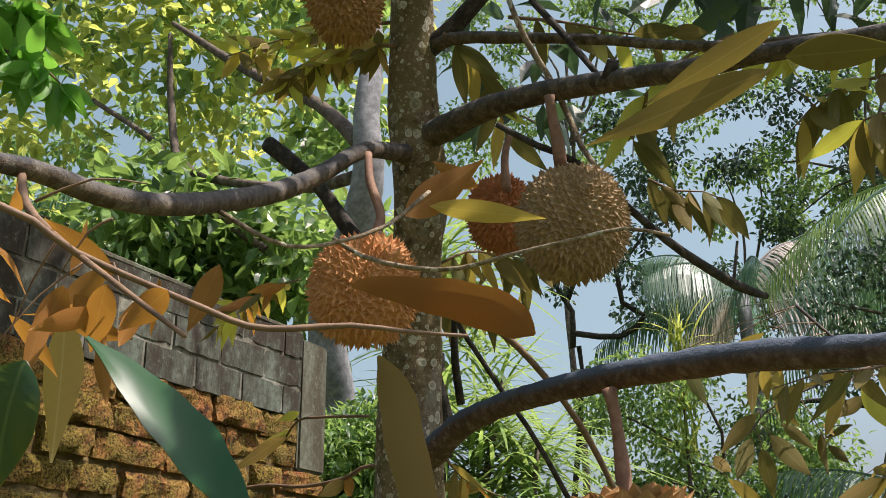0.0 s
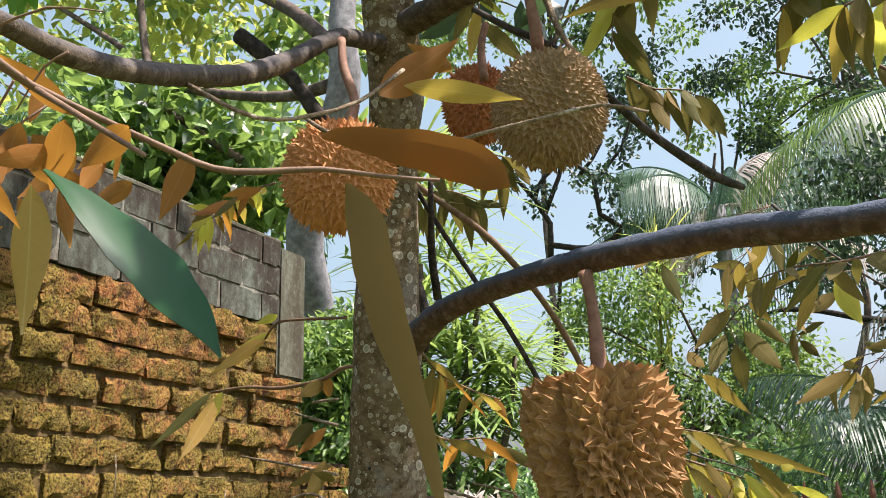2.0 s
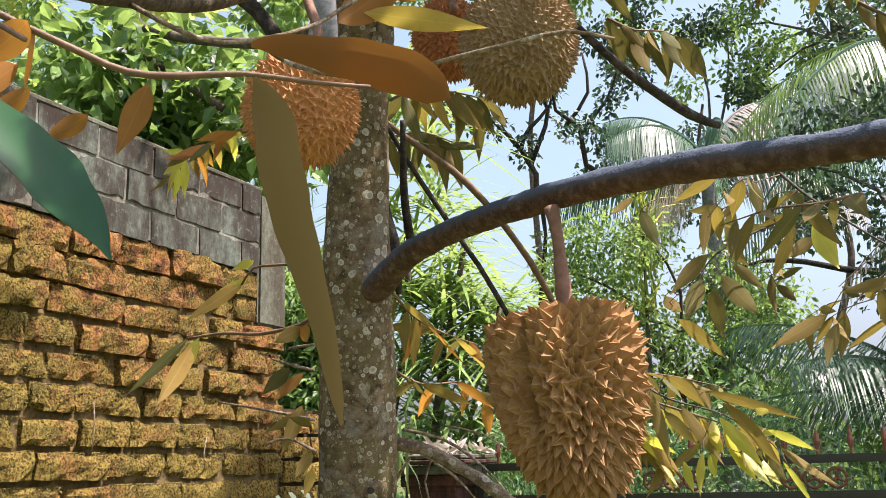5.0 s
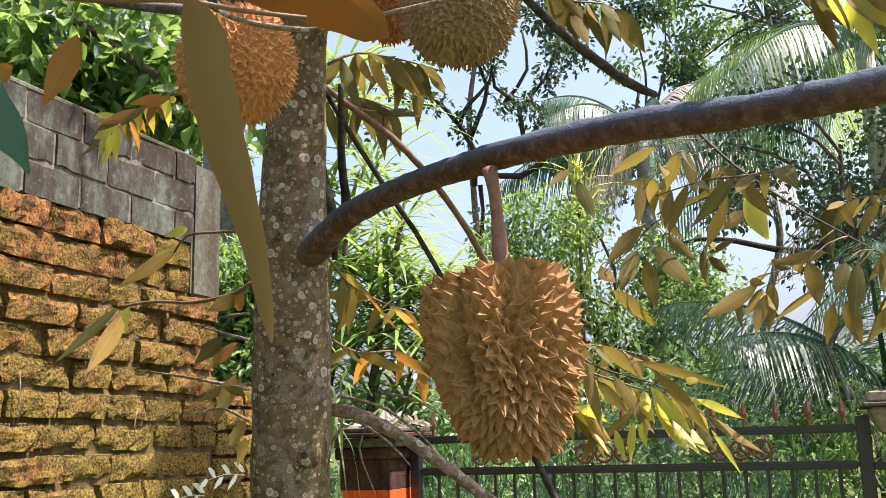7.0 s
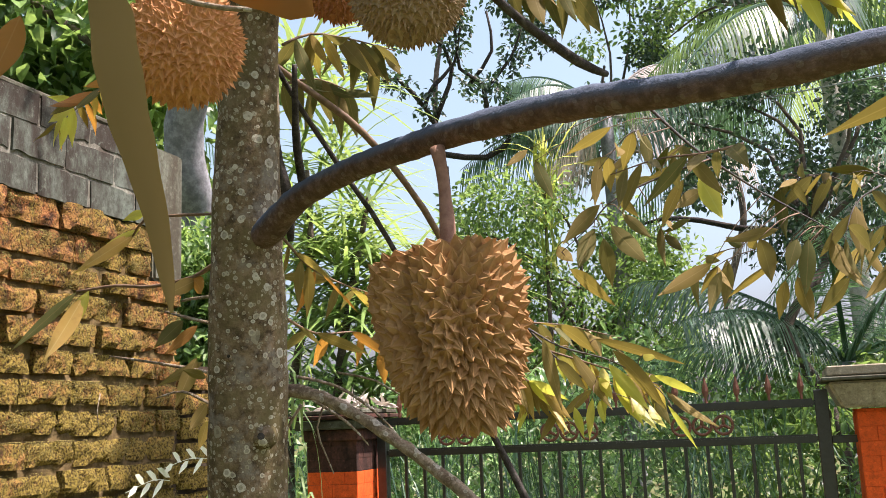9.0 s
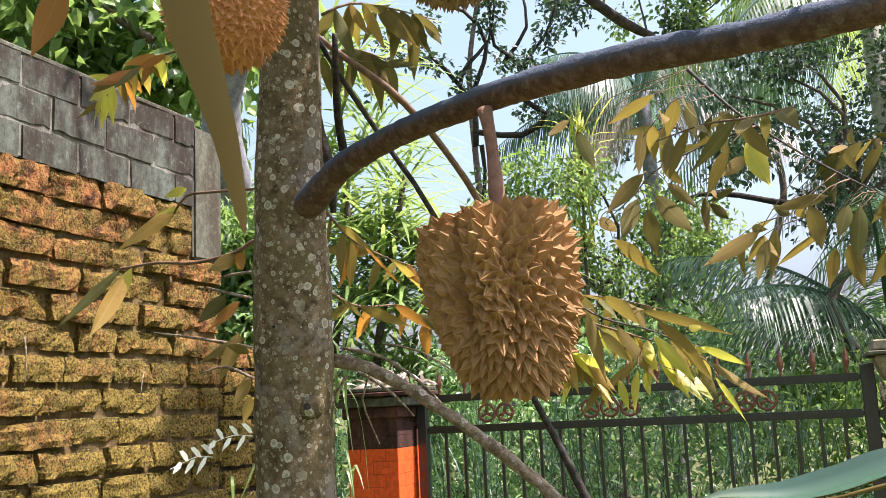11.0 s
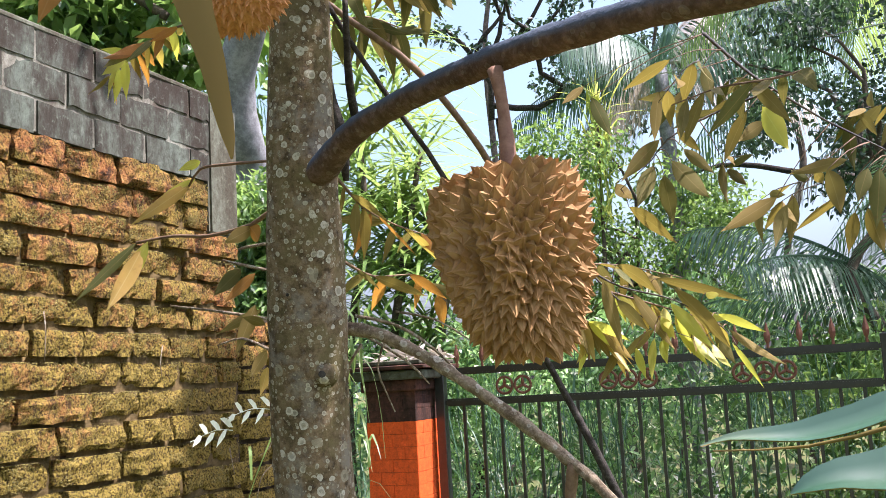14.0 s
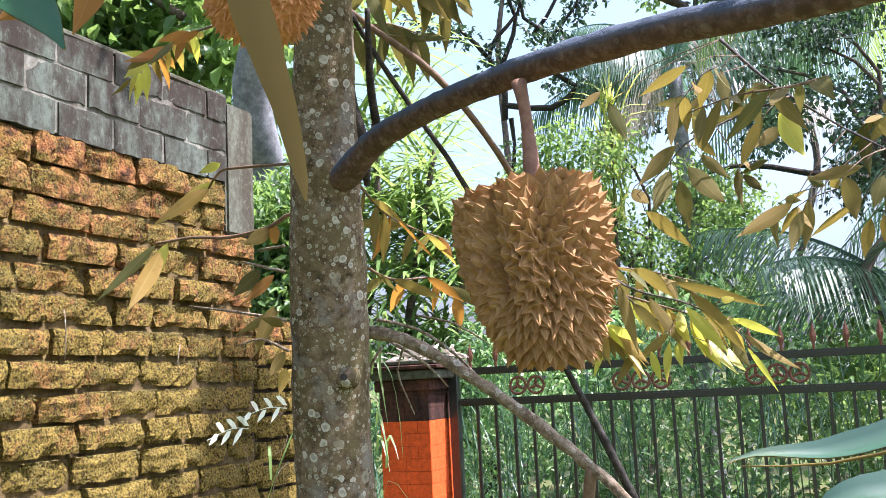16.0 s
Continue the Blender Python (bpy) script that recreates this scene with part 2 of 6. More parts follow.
STALK = plain_mat("fruit_stalk_bark", (0.17, 0.085, 0.05), (0.25, 0.14, 0.085), 0.75, 90.0, 0.3)
DEADWOOD = bark_mat("dead_wood", (0.12, 0.085, 0.05), (0.34, 0.27, 0.18), lichen=0.7, scale=26.0, stretch=(1, 1, 1))
PALEBARK = bark_mat("pale_bark", (0.17, 0.175, 0.18), (0.29, 0.30, 0.31), scale=6.0, stretch=(1, 1, 0.6))
WHITEBARK = bark_mat("whitish_palm_bark", (0.40, 0.38, 0.34), (0.62, 0.60, 0.55), scale=6.0, stretch=(1, 1, 1.6))
FARBARK = bark_mat("far_bark", (0.07, 0.055, 0.045), (0.16, 0.13, 0.10), scale=5.0)
BRICK = brick_mat()
MORTAR = stone_mat("earth_mortar", (0.045, 0.032, 0.02), (0.09, 0.065, 0.04), (0.02, 0.016, 0.01), 9.0)
MUD = stone_mat("mossy_mortar", (0.11, 0.075, 0.032), (0.19, 0.135, 0.05), (0.05, 0.04, 0.018), 14.0, 0.5)
BLOCK = stone_mat("concrete_block", (0.080, 0.098, 0.078), (0.146, 0.172, 0.137), (0.032, 0.024, 0.017), 5.0, 0.9, shared=True, crest=2.74)
JOINT = stone_mat("block_joint", (0.205, 0.21, 0.17), (0.30, 0.305, 0.25), (0.06, 0.045, 0.03), 9.0, 0.7, crest=2.80)
CEMENT = stone_mat("cement", (0.095, 0.104, 0.076), (0.166, 0.180, 0.134), (0.05, 0.04, 0.025), 5.0, 0.85)
CAPSTONE = stone_mat("weathered_capstone", (0.34, 0.30, 0.21), (0.52, 0.46, 0.33), (0.11, 0.09, 0.055), 9.0, 0.5)
SOOT = stone_mat("blackened_brick", (0.06, 0.035, 0.028), (0.15, 0.06, 0.04), (0.015, 0.012, 0.01), 9.0, 0.8)
ORANGE = stone_mat("orange_paint", (0.80, 0.105, 0.012), (0.84, 0.135, 0.02), (0.34, 0.055, 0.015), 7.0, 0.3, bump=0.2)
IRON = plain_mat("black_iron", (0.012, 0.014, 0.013), (0.025, 0.03, 0.026), 0.28, 40.0, 0.08, spec=0.75)
RUST = plain_mat("brown_iron", (0.13, 0.05, 0.03), (0.22, 0.09, 0.05), 0.6, 60.0, 0.2, metal=0.2)
HUSK = husk_mat("durian_husk", (0.68, 0.69, 0.62))
HUSK_ORANGE = husk_mat("orange_durian_husk", (1.08, 0.92, 0.85))
HUSK_DULL = husk_mat("dull_durian_husk", (0.62, 0.78, 1.0))
HUSK_RED = husk_mat("reddish_durian_husk", (0.8, 0.55, 0.5))
LEAF_UNDER = leaf_mat("leaf_underside", (0.22, 0.15, 0.05), (0.11, 0.13, 0.045), (0.28, 0.22, 0.09), (0.24, 0.21, 0.05), 0.65, 0.36, 0.5, 0.12)
LEAF_TEAL = leaf_mat("shiny_leaf", (0.02, 0.07, 0.035), (0.04, 0.10, 0.06), (0.10, 0.15, 0.08), (0.05, 0.14, 0.05), 0.38, 0.08, 0.0, 1.0)
LEAF_TOP = leaf_mat("leaf_upper_side", (0.028, 0.085, 0.030), (0.06, 0.12, 0.025), (0.12, 0.18, 0.06), (0.30, 0.40, 0.06), 0.3, 0.3)
LEAF_GLOSS = leaf_mat("glossy_leaf", (0.012, 0.055, 0.018), (0.018, 0.070, 0.022), (0.06, 0.12, 0.06), (0.05, 0.13, 0.04), 0.20, 0.06, 0.0, 0.32)
LEAF_OLD = leaf_mat("yellowing_leaf", (0.48, 0.36, 0.07), (0.40, 0.24, 0.06), (0.55, 0.44, 0.16), (0.62, 0.50, 0.08), 0.5, 0.4, 0.4)
LEAF_FRESH = leaf_mat("fresh_leaf", (0.09, 0.28, 0.04), (0.16, 0.36, 0.06), (0.16, 0.30, 0.08), (0.25, 0.58, 0.06), 0.4, 0.45)
LEAF_OLIVE = leaf_mat("olive_leaf", (0.21, 0.14, 0.035), (0.18, 0.13, 0.035), (0.25, 0.175, 0.055), (0.30, 0.21, 0.03), 0.8, 0.35, 0.0, 0.15)
LEAF_LIME = leaf_mat("sunlit_leaf", (0.34, 0.38, 0.06), (0.44, 0.36, 0.06), (0.5, 0.5, 0.15), (0.80, 0.82, 0.10), 0.45, 0.5, 0.15)
LEAF_TAN = leaf_mat("tan_leaf", (0.25, 0.175, 0.055), (0.18, 0.145, 0.045), (0.34, 0.26, 0.11), (0.34, 0.27, 0.05), 0.65, 0.4, 0.2, 0.12)
LEAF_BROWN = leaf_mat("bronze_leaf", (0.30, 0.135, 0.03), (0.23, 0.115, 0.03), (0.34, 0.20, 0.07), (0.62, 0.31, 0.045), 0.6, 0.42, 0.3, 0.2)
TREE_GREEN = foliage_mat("broad_foliage", (0.012, 0.048, 0.018), (0.20, 0.33, 0.10), (0.50, 0.46, 0.22), (0.38, 0.58, 0.13), 0.42, 0.38, (0.36, 0.80, 0.86))
TREE_LIME = foliage_mat("sunny_foliage", (0.022, 0.07, 0.018), (0.29, 0.36, 0.085), (0.52, 0.42, 0.16), (0.76, 0.84, 0.18), 0.58, 0.45, (0.32, 0.80, 0.93))
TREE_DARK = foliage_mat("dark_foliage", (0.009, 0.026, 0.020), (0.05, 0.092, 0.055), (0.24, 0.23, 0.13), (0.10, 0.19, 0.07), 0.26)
BUSH = foliage_mat("bush_foliage", (0.012, 0.05, 0.022), (0.33, 0.54, 0.20), (0.70, 0.70, 0.52), (0.32, 0.56, 0.16), 0.36, 0.28, (0.37, 0.70, 0.75))
BLADE = foliage_mat("blade_foliage", (0.015, 0.055, 0.016), (0.25, 0.39, 0.11), (0.55, 0.54, 0.30), (0.42, 0.58, 0.15), 0.45)
PALM = foliage_mat("palm_foliage", (0.018, 0.055, 0.042), (0.085, 0.17, 0.10), (0.55, 0.54, 0.42), (0.16, 0.32, 0.12), 0.32, 0.40)
PALM_OLD = foliage_mat("dry_palm_foliage", (0.36, 0.31, 0.26), (0.64, 0.59, 0.53), (0.70, 0.64, 0.56), (0.42, 0.36, 0.28), 0.4, 0.5)
MOSS = foliage_mat("moss", (0.08, 0.066, 0.016), (0.25, 0.20, 0.05), (0.32, 0.26, 0.10), (0.3, 0.3, 0.05), 0.05, 0.95)
FERN = plain_mat("pale_fern", (0.50, 0.58, 0.40), (0.66, 0.72, 0.58), 0.35, 30.0)
SOIL = plain_mat("soil_and_grass", (0.10, 0.085, 0.04), (0.07, 0.11, 0.03), 0.95, 1.3, 0.6, spec=0.1)
CABLE = plain_mat("grey_cable", (0.30, 0.30, 0.28), (0.40, 0.40, 0.38), 0.5, 40.0)


# ---- mesh tools ----
def thing(name, at, label, category, group="", kind=""):
    e = new(name)
    e.location = at
    return tagged(e, label, category, group, kind)


def hang_on(ob, parent):
    """Makes ob a part of its parent and leaves it in its place."""
    ob.parent = parent
    m = Matrix() if parent.parent else Matrix.Translation(parent.location)
    ob.matrix_parent_inverse = m.inverted()
    return ob


def part(name, bm, material, parent, label=""):
    me = bpy.data.meshes.new(name)
    bm.to_mesh(me)
    bm.free()
    for m in material if isinstance(material, (list, tuple)) else (material,):
        me.materials.append(m)
    ob = new(name, me)
    if parent is not None:
        hang_on(ob, parent)
    return tagged(ob, label)


def smooth(ob, flag=True):
    ob.data.polygons.foreach_set("use_smooth", [flag] * len(ob.data.polygons))
    return ob


def raw_mesh(name, V, F, material):
    me = bpy.data.meshes.new(name)
    me.from_pydata(np.asarray(V).reshape(-1, 3).tolist(), [], np.asarray(F).tolist() if isinstance(F, np.ndarray) else F)
    me.materials.append(material)
    return me


def raw_part(name, V, F, material, parent, label=""):
    ob = new(name, raw_mesh(name, V, F, material))
    if parent is not None:
        hang_on(ob, parent)
    return tagged(ob, label)


def curve_through(points, step=0.05):
    """A smooth line through points of x, y, z and radius."""
    p = np.array(points, float)
    p = np.vstack([2 * p[0] - p[1], p, 2 * p[-1] - p[-2]])
    p[:, 3] = np.maximum(p[:, 3], 0.0004)
    out = []
    for a, b, c, d in zip(p, p[1:], p[2:], p[3:]):
        n = max(2, int(np.linalg.norm(c[:3] - b[:3]) / step))
        for k in range(n):
            t = k / n
            out.append(0.5 * (2 * b + (c - a) * t + (2 * a - 5 * b + 4 * c - d) * t * t + (3 * b - a - 3 * c + d) * t ** 3))
    out.append(p[-2])
    return np.array(out)


def tube_data(line, sides=10, rough=0.0, seed=0):
    """Rings of vertices along a line of x, y, z, radius, with closed ends."""
    rng = np.random.default_rng(seed)
    c, r = line[:, :3], line[:, 3]
    tang = np.gradient(c, axis=0)
    tang /= np.linalg.norm(tang, axis=1)[:, None] + 1e-9
    ref = np.array([0, 0, 1.0]) if abs(tang[0, 2]) < 0.8 else np.array([1.0, 0, 0])
    V, F = [], []
    u = np.cross(tang[0], ref)
    for i in range(len(c)):
        u = u - tang[i] * (u @ tang[i])
        u /= np.linalg.norm(u) + 1e-9
        v = np.cross(tang[i], u)
        a = np.linspace(0, 2 * np.pi, sides, endpoint=False)
        k = r[i] * (1 + rough * (rng.random(sides) - 0.5)) * (1 + rough * 0.8 * (rng.random() - 0.5))
        V.append(c[i] + (np.cos(a) * k)[:, None] * u + (np.sin(a) * k)[:, None] * v)
    for i in range(len(c) - 1):
        for j in range(sides):
            k = (j + 1) % sides
            F.append((i * sides + j, i * sides + k, (i + 1) * sides + k, (i + 1) * sides + j))
    F.append(tuple(range(sides))[::-1])
    F.append(tuple(range((len(c) - 1) * sides, len(c) * sides)))
    return np.concatenate(V), F


def tube(name, points, material, parent, sides=10, step=0.05, rough=0.0, label="", seed=0):
    V, F = tube_data(curve_through(points, step), sides, rough, seed)
    return smooth(raw_part(name, V, F, material, parent, label))


def box_bm(x0, x1, y0, y1, z0, z1, bevel=0.0, seg=1):
    bm = bmesh.new()
    bmesh.ops.create_cube(bm, size=1)
    for v in bm.verts:
        v.co = Vector((x0 + (v.co.x + 0.5) * (x1 - x0), y0 + (v.co.y + 0.5) * (y1 - y0), z0 + (v.co.z + 0.5) * (z1 - z0)))
    if bevel:
        bmesh.ops.bevel(bm, geom=bm.edges[:], offset=bevel, segments=seg, affect="EDGES")
    return bm


def join_data(chunks):
    V, F, n = [], [], 0
    for v, f in chunks:
        V.append(np.asarray(v))
        F += [tuple(int(i) + n for i in g) for g in f]
        n += len(v)
    return np.concatenate(V), F


def leaf_cloud(centres, spread, count, length, width, rng, droop=0.35, fold=0.18):
    """Many small folded leaves round the centres; droop leans them down."""
    centres = np.asarray(centres, float)
    n = len(centres) * count
    c = np.repeat(centres, count, 0)
    sp = np.repeat(np.broadcast_to(np.asarray(spread, float).reshape(-1, 1) if np.ndim(spread) == 1 and len(spread) == len(centres) else np.full((len(centres), 1), spread), (len(centres), 1)), count, 0)
    off = rng.normal(size=(n, 3))
    off /= np.linalg.norm(off, axis=1)[:, None]
    off *= (rng.random((n, 1)) ** 0.45) * sp * np.array([1, 1, 0.75])
    base = c + off
    d = off / (sp + 1e-6) * 0.7 + rng.normal(size=(n, 3)) * 0.6
    d[:, 2] -= droop
    d /= np.linalg.norm(d, axis=1)[:, None]
    up = rng.normal(size=(n, 3)) * 0.6 + np.array([0, 0, 1.0])
    s = np.cross(d, up)
    s /= np.linalg.norm(s, axis=1)[:, None] + 1e-9
    u = np.cross(s, d)
    ln = length * (0.6 + 0.7 * rng.random((n, 1)))
    w = width * (0.7 + 0.5 * rng.random((n, 1))) * 0.5
    a = base
    m1 = base + d * ln * 0.38
    m2 = base + d * ln * 0.72 - u * ln * 0.05
    tip = base + d * ln - u * ln * 0.16
    V = np.stack([a, m1 - s * w + u * w * fold * 2, m1 + s * w + u * w * fold * 2, m2 - s * w * 0.72 + u * w * fold, m2 + s * w * 0.72 + u * w * fold, tip, m1, m2], 1).reshape(-1, 3)
    k = np.arange(n)[:, None] * 8
    F = np.concatenate([k + np.array([f]) for f in ((0, 6, 1), (0, 2, 6), (1, 6, 3), (3, 6, 7), (6, 2, 4), (6, 4, 7), (3, 7, 5), (7, 4, 5))])
    return V, F


def crown(name, centres, spread, count, length, width, material, parent, seed, droop=0.35, kind=""):
    V, F = leaf_cloud(centres, spread, count, length, width, np.random.default_rng(seed), droop)
    ob = raw_part(name, V, F, material, parent)
    return tagged(ob, kind=kind)


def scatter(rng, n, lo, hi):
    return np.asarray(lo) + rng.random((n, 3)) * (np.asarray(hi) - np.asarray(lo))


# ---- ground ----
bm = bmesh.new()
bmesh.ops.create_grid(bm, x_segments=60, y_segments=60, size=300)
for v in bm.verts:
    far = max(0.0, v.co.length - 14) / 40
    v.co.z = noise.noise(v.co * 0.05) * min(far, 1.0) * 1.5
tagged(part("ground", bm, SOIL, None), "bare brown soil with patches of short grass", "ground", kind="structure")


# ---- durian tree ----
def leaf_mesh(curl, fold, tip, faces=True):
    """A leaf of length 1 and width 1 along y, with a pointed drip tip; faces: an upper and a lower skin."""
    n, V, F, mats = 10, [], [], []
    for side in (1, -1) if faces else (0,):
        for i in range(n + 1):
            t = i / n
            w = 0.5 * (math.sin(math.pi * min(1.0, t ** 0.80)) ** 0.95) * (1 - 0.5 * tip * t ** 4)
            w = max(w, 0.012)
            z = -curl * t * t
            wav = 0.03 * math.sin(9 * t + curl * 7)
            V += [(-w, t, z + fold * w * 2 + wav + side * 0.006), (0, t, z + side * 0.012), (w, t, z + fold * w * 2 - wav + side * 0.006)]
    m = 3 * (n + 1)
    for s, o in ((0, 0), (1, m)) if faces else ((0, 0),):
        for i in range(n):
            for j in range(2):
                q = (o + 3 * i + j, o + 3 * i + j + 1, o + 3 * i + 4 + j, o + 3 * i + 3 + j)
                for tri in ((q[0], q[1], q[2]), (q[0], q[2], q[3])) if j else ((q[0], q[1], q[3]), (q[1], q[2], q[3])):
                    F.append(tri if s == 0 else tri[::-1])
                    mats.append(s)
    me = bpy.data.meshes.new("leaf")
    me.from_pydata(V, [], F)
    me.polygons.foreach_set("material_index", mats)
    me.polygons.foreach_set("use_smooth", [True] * len(F))
    return me


LEAVES = {}
for kind_of, pair in (("green", (LEAF_TOP, LEAF_UNDER)), ("under", (LEAF_UNDER,)), ("old", (LEAF_OLD,)), ("brown", (LEAF_BROWN,)), ("fresh", (LEAF_FRESH,)), ("lime", (LEAF_LIME,)), ("tan", (LEAF_TAN,))):
    LEAVES[kind_of] = []
    for curl, fold, tip in ((0.25, 0.08, 0.6), (0.6, 0.14, 0.7), (0.9, 0.10, 0.5), (-0.3, 0.12, 0.75), (0.5, 0.34, 0.8)):
        me = leaf_mesh(curl, fold, tip, len(pair) > 1)
        for m in pair:
            me.materials.append(m)
        LEAVES[kind_of].append(me)


def leaf(parent, base, tip, width, up=(0, 0, 1), look_of="green", form=0, label=""):
    base, tip, up = Vector(base), Vector(tip), Vector(up)
    y = tip - base
    size = y.length
    y.normalize()
    x = y.cross(up)
    if x.length < 1e-3:
        x = y.orthogonal()
    x.normalize()
    z = x.cross(y)
    m = Matrix((x * width, y * size, z * width)).transposed().to_4x4()
    m.translation = base
    ob = new("leaf", LEAVES[look_of][form])
    ob.matrix_world = m
    hang_on(ob, parent)
    ob.matrix_basis = m
    return tagged(ob, label)


def bent_leaf(parent, line, normal, materials, label="", fold=0.12, turn=None):
    """A leaf along a bent midrib of x, y, z and half width, with an upper and a lower skin; turn: the way that its tip faces."""
    c = curve_through(line, 0.006)
    first = Vector(normal).normalized()
    last = Vector(turn).normalized() if turn else first
    V, F, mats = [], [], []
    n = len(c)
    for lift in (0.0004, -0.0004):
        for i in range(n):
            p = Vector(c[i, :3])
            along = Vector(c[min(n - 1, i + 1), :3] - c[max(0, i - 1), :3]).normalized()
            side = along.cross(first.lerp(last, i / (n - 1))).normalized()
            up = side.cross(along)
            for f in (-1.0, -0.55, 0.0, 0.55, 1.0):
                w = c[i, 3] * f * (1 + 0.04 * math.sin(i * 1.3 + 2 * f))
                V.append(p + side * w + up * (abs(w) * fold * 2 + lift))
    for s in (0, 1):
        for i in range(n - 1):
            for j in range(4):
                a = s * n * 5 + i * 5 + j
                q = (a, a + 1, a + 6, a + 5)
                F.append(q if s == 0 else q[::-1])
                mats.append(s)
    me = bpy.data.meshes.new("leaf")
    me.from_pydata(V, [], F)
    me.polygons.foreach_set("material_index", mats)
    me.polygons.foreach_set("use_smooth", [True] * len(F))
    for m in materials:
        me.materials.append(m)
    return tagged(hang_on(new("leaf", me), parent), label)


def spray(tree, points, count, length, width, seed, droop=0.5, old=0.12, first=0.15, thick=0.004, bark=None, spread=0.8, name="twig", main="under", jitter=0.25):
    """A twig with leaves to both sides that hang down."""
    rng = random.Random(seed)
    line = curve_through([(*p, thick * (1 - 0.7 * i / max(1, len(points) - 1))) for i, p in enumerate(points)], 0.03)
    V, F = tube_data(line, 6, 0.1, seed)
    twig = smooth(raw_part(name, V, F, bark or REDTWIG, tree))
    for k in range(count):
        t = first + (1 - first) * (k + 0.3 * rng.random()) / count
        i = min(len(line) - 2, int(t * (len(line) - 1)))
        p = Vector(line[i, :3])
        along = (Vector(line[i + 1, :3]) - p).normalized()
        side = along.cross(Vector((0, 0, 1)))
        side = side.normalized() if side.length > 0.05 else Vector((1, 0, 0))
        d = along * rng.uniform(0.2, 0.8) + side * (1 if k % 2 else -1) * spread * rng.uniform(0.5, 1.1) + Vector((0, 0, -droop * rng.uniform(0.6, 1.3)))
        d += Vector((rng.gauss(0, jitter), rng.gauss(0, jitter), rng.gauss(0, jitter)))
        d.normalize()
        size = length * rng.uniform(0.7, 1.2)
        up = Vector((rng.gauss(-0.3, 0.45), rng.gauss(0.75, 0.45), rng.gauss(0.5, 0.3)))
        kind_of = "old" if rng.random() < old else (main if isinstance(main, str) else rng.choice(main))
        leaf(twig, p, p + d * size, width * size / length * rng.uniform(0.85, 1.15), up, kind_of, rng.randrange(4))
    return twig


def leafy_twig(line, leaves, seed):
    """A bent twig with single leaves, each on a short stalk."""
    r = random.Random(seed + 300)
    twig = tube("twig", line, BROWNBRANCH, durian, 7, 0.03, 0.1, "", seed)
    for base, tip, width, kind_of in leaves:
        up = -FRONT + Vector((r.gauss(0, 0.35), r.gauss(0, 0.2), r.gauss(0.45, 0.3)))
        leaf(twig, base, tuple(b + (t - b) * 1.16 for b, t in zip(base, tip)), width * 1.02, up, kind_of, r.randrange(4))
        p = Vector(base)
        q = min((Vector(v[:3]).lerp(Vector(w[:3]), f) for v, w in zip(line, line[1:]) for f in (0, 0.25, 0.5, 0.75, 1)), key=lambda c: (c - p).length)
        tube("stalk", [(*q, 0.0016), (*(q.lerp(p, 0.5) + Vector((0, 0, 0.012))), 0.0013), (*p, 0.0010)], REDTWIG, twig, 5, 0.03)


durian = thing("durian_tree", (-0.86, 1.74, 0.0), "lichen-spotted young durian tree with bronze-backed leaves, beside a mossy wall", "tree")
trunk = tube("trunk", [(-0.92, 1.72, -0.05, 0.105), (-0.90, 1.74, 0.25, 0.085), (-0.885, 1.75, 0.9, 0.078), (-0.870, 1.687, 1.484, 0.0729), (-0.856, 1.665, 1.628, 0.0729), (-0.843, 1.643, 1.771, 0.0719), (-0.824, 1.611, 1.913, 0.0663), (-0.812, 1.590, 2.045, 0.0611),
    (-0.792, 1.568, 2.198, 0.0549), (-0.775, 1.549, 2.330, 0.0487), (-0.738, 1.499, 2.435, 0.0521), (-0.732, 1.456, 2.598, 0.0503), (-0.711, 1.415, 2.734, 0.0439), (-0.698, 1.386, 2.894, 0.0378), (-0.80, 1.58, 3.4, 0.030), (-0.84, 1.70, 4.4, 0.024), (-0.86, 1.9, 5.4, 0.016), (-0.9, 2.1, 6.6, 0.006)],
    BARK, durian, 20, 0.03, 0.05, "grey-brown trunk with pale round lichen spots")
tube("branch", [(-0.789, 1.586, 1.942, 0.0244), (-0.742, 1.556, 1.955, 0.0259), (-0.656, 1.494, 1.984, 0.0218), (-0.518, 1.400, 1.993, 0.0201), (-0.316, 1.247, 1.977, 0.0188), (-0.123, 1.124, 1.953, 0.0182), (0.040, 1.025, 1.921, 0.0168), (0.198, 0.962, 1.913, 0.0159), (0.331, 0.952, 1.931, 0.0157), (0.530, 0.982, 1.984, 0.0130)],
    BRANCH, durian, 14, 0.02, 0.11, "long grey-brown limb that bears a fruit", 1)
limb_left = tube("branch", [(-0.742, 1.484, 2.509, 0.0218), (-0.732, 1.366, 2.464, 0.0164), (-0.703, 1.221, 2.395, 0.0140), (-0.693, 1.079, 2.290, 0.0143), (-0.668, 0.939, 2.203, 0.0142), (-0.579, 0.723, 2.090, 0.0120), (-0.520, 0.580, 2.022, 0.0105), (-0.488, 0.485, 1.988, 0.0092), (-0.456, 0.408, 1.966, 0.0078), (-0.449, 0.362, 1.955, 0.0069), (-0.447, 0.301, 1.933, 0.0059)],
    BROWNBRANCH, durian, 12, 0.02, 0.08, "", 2)
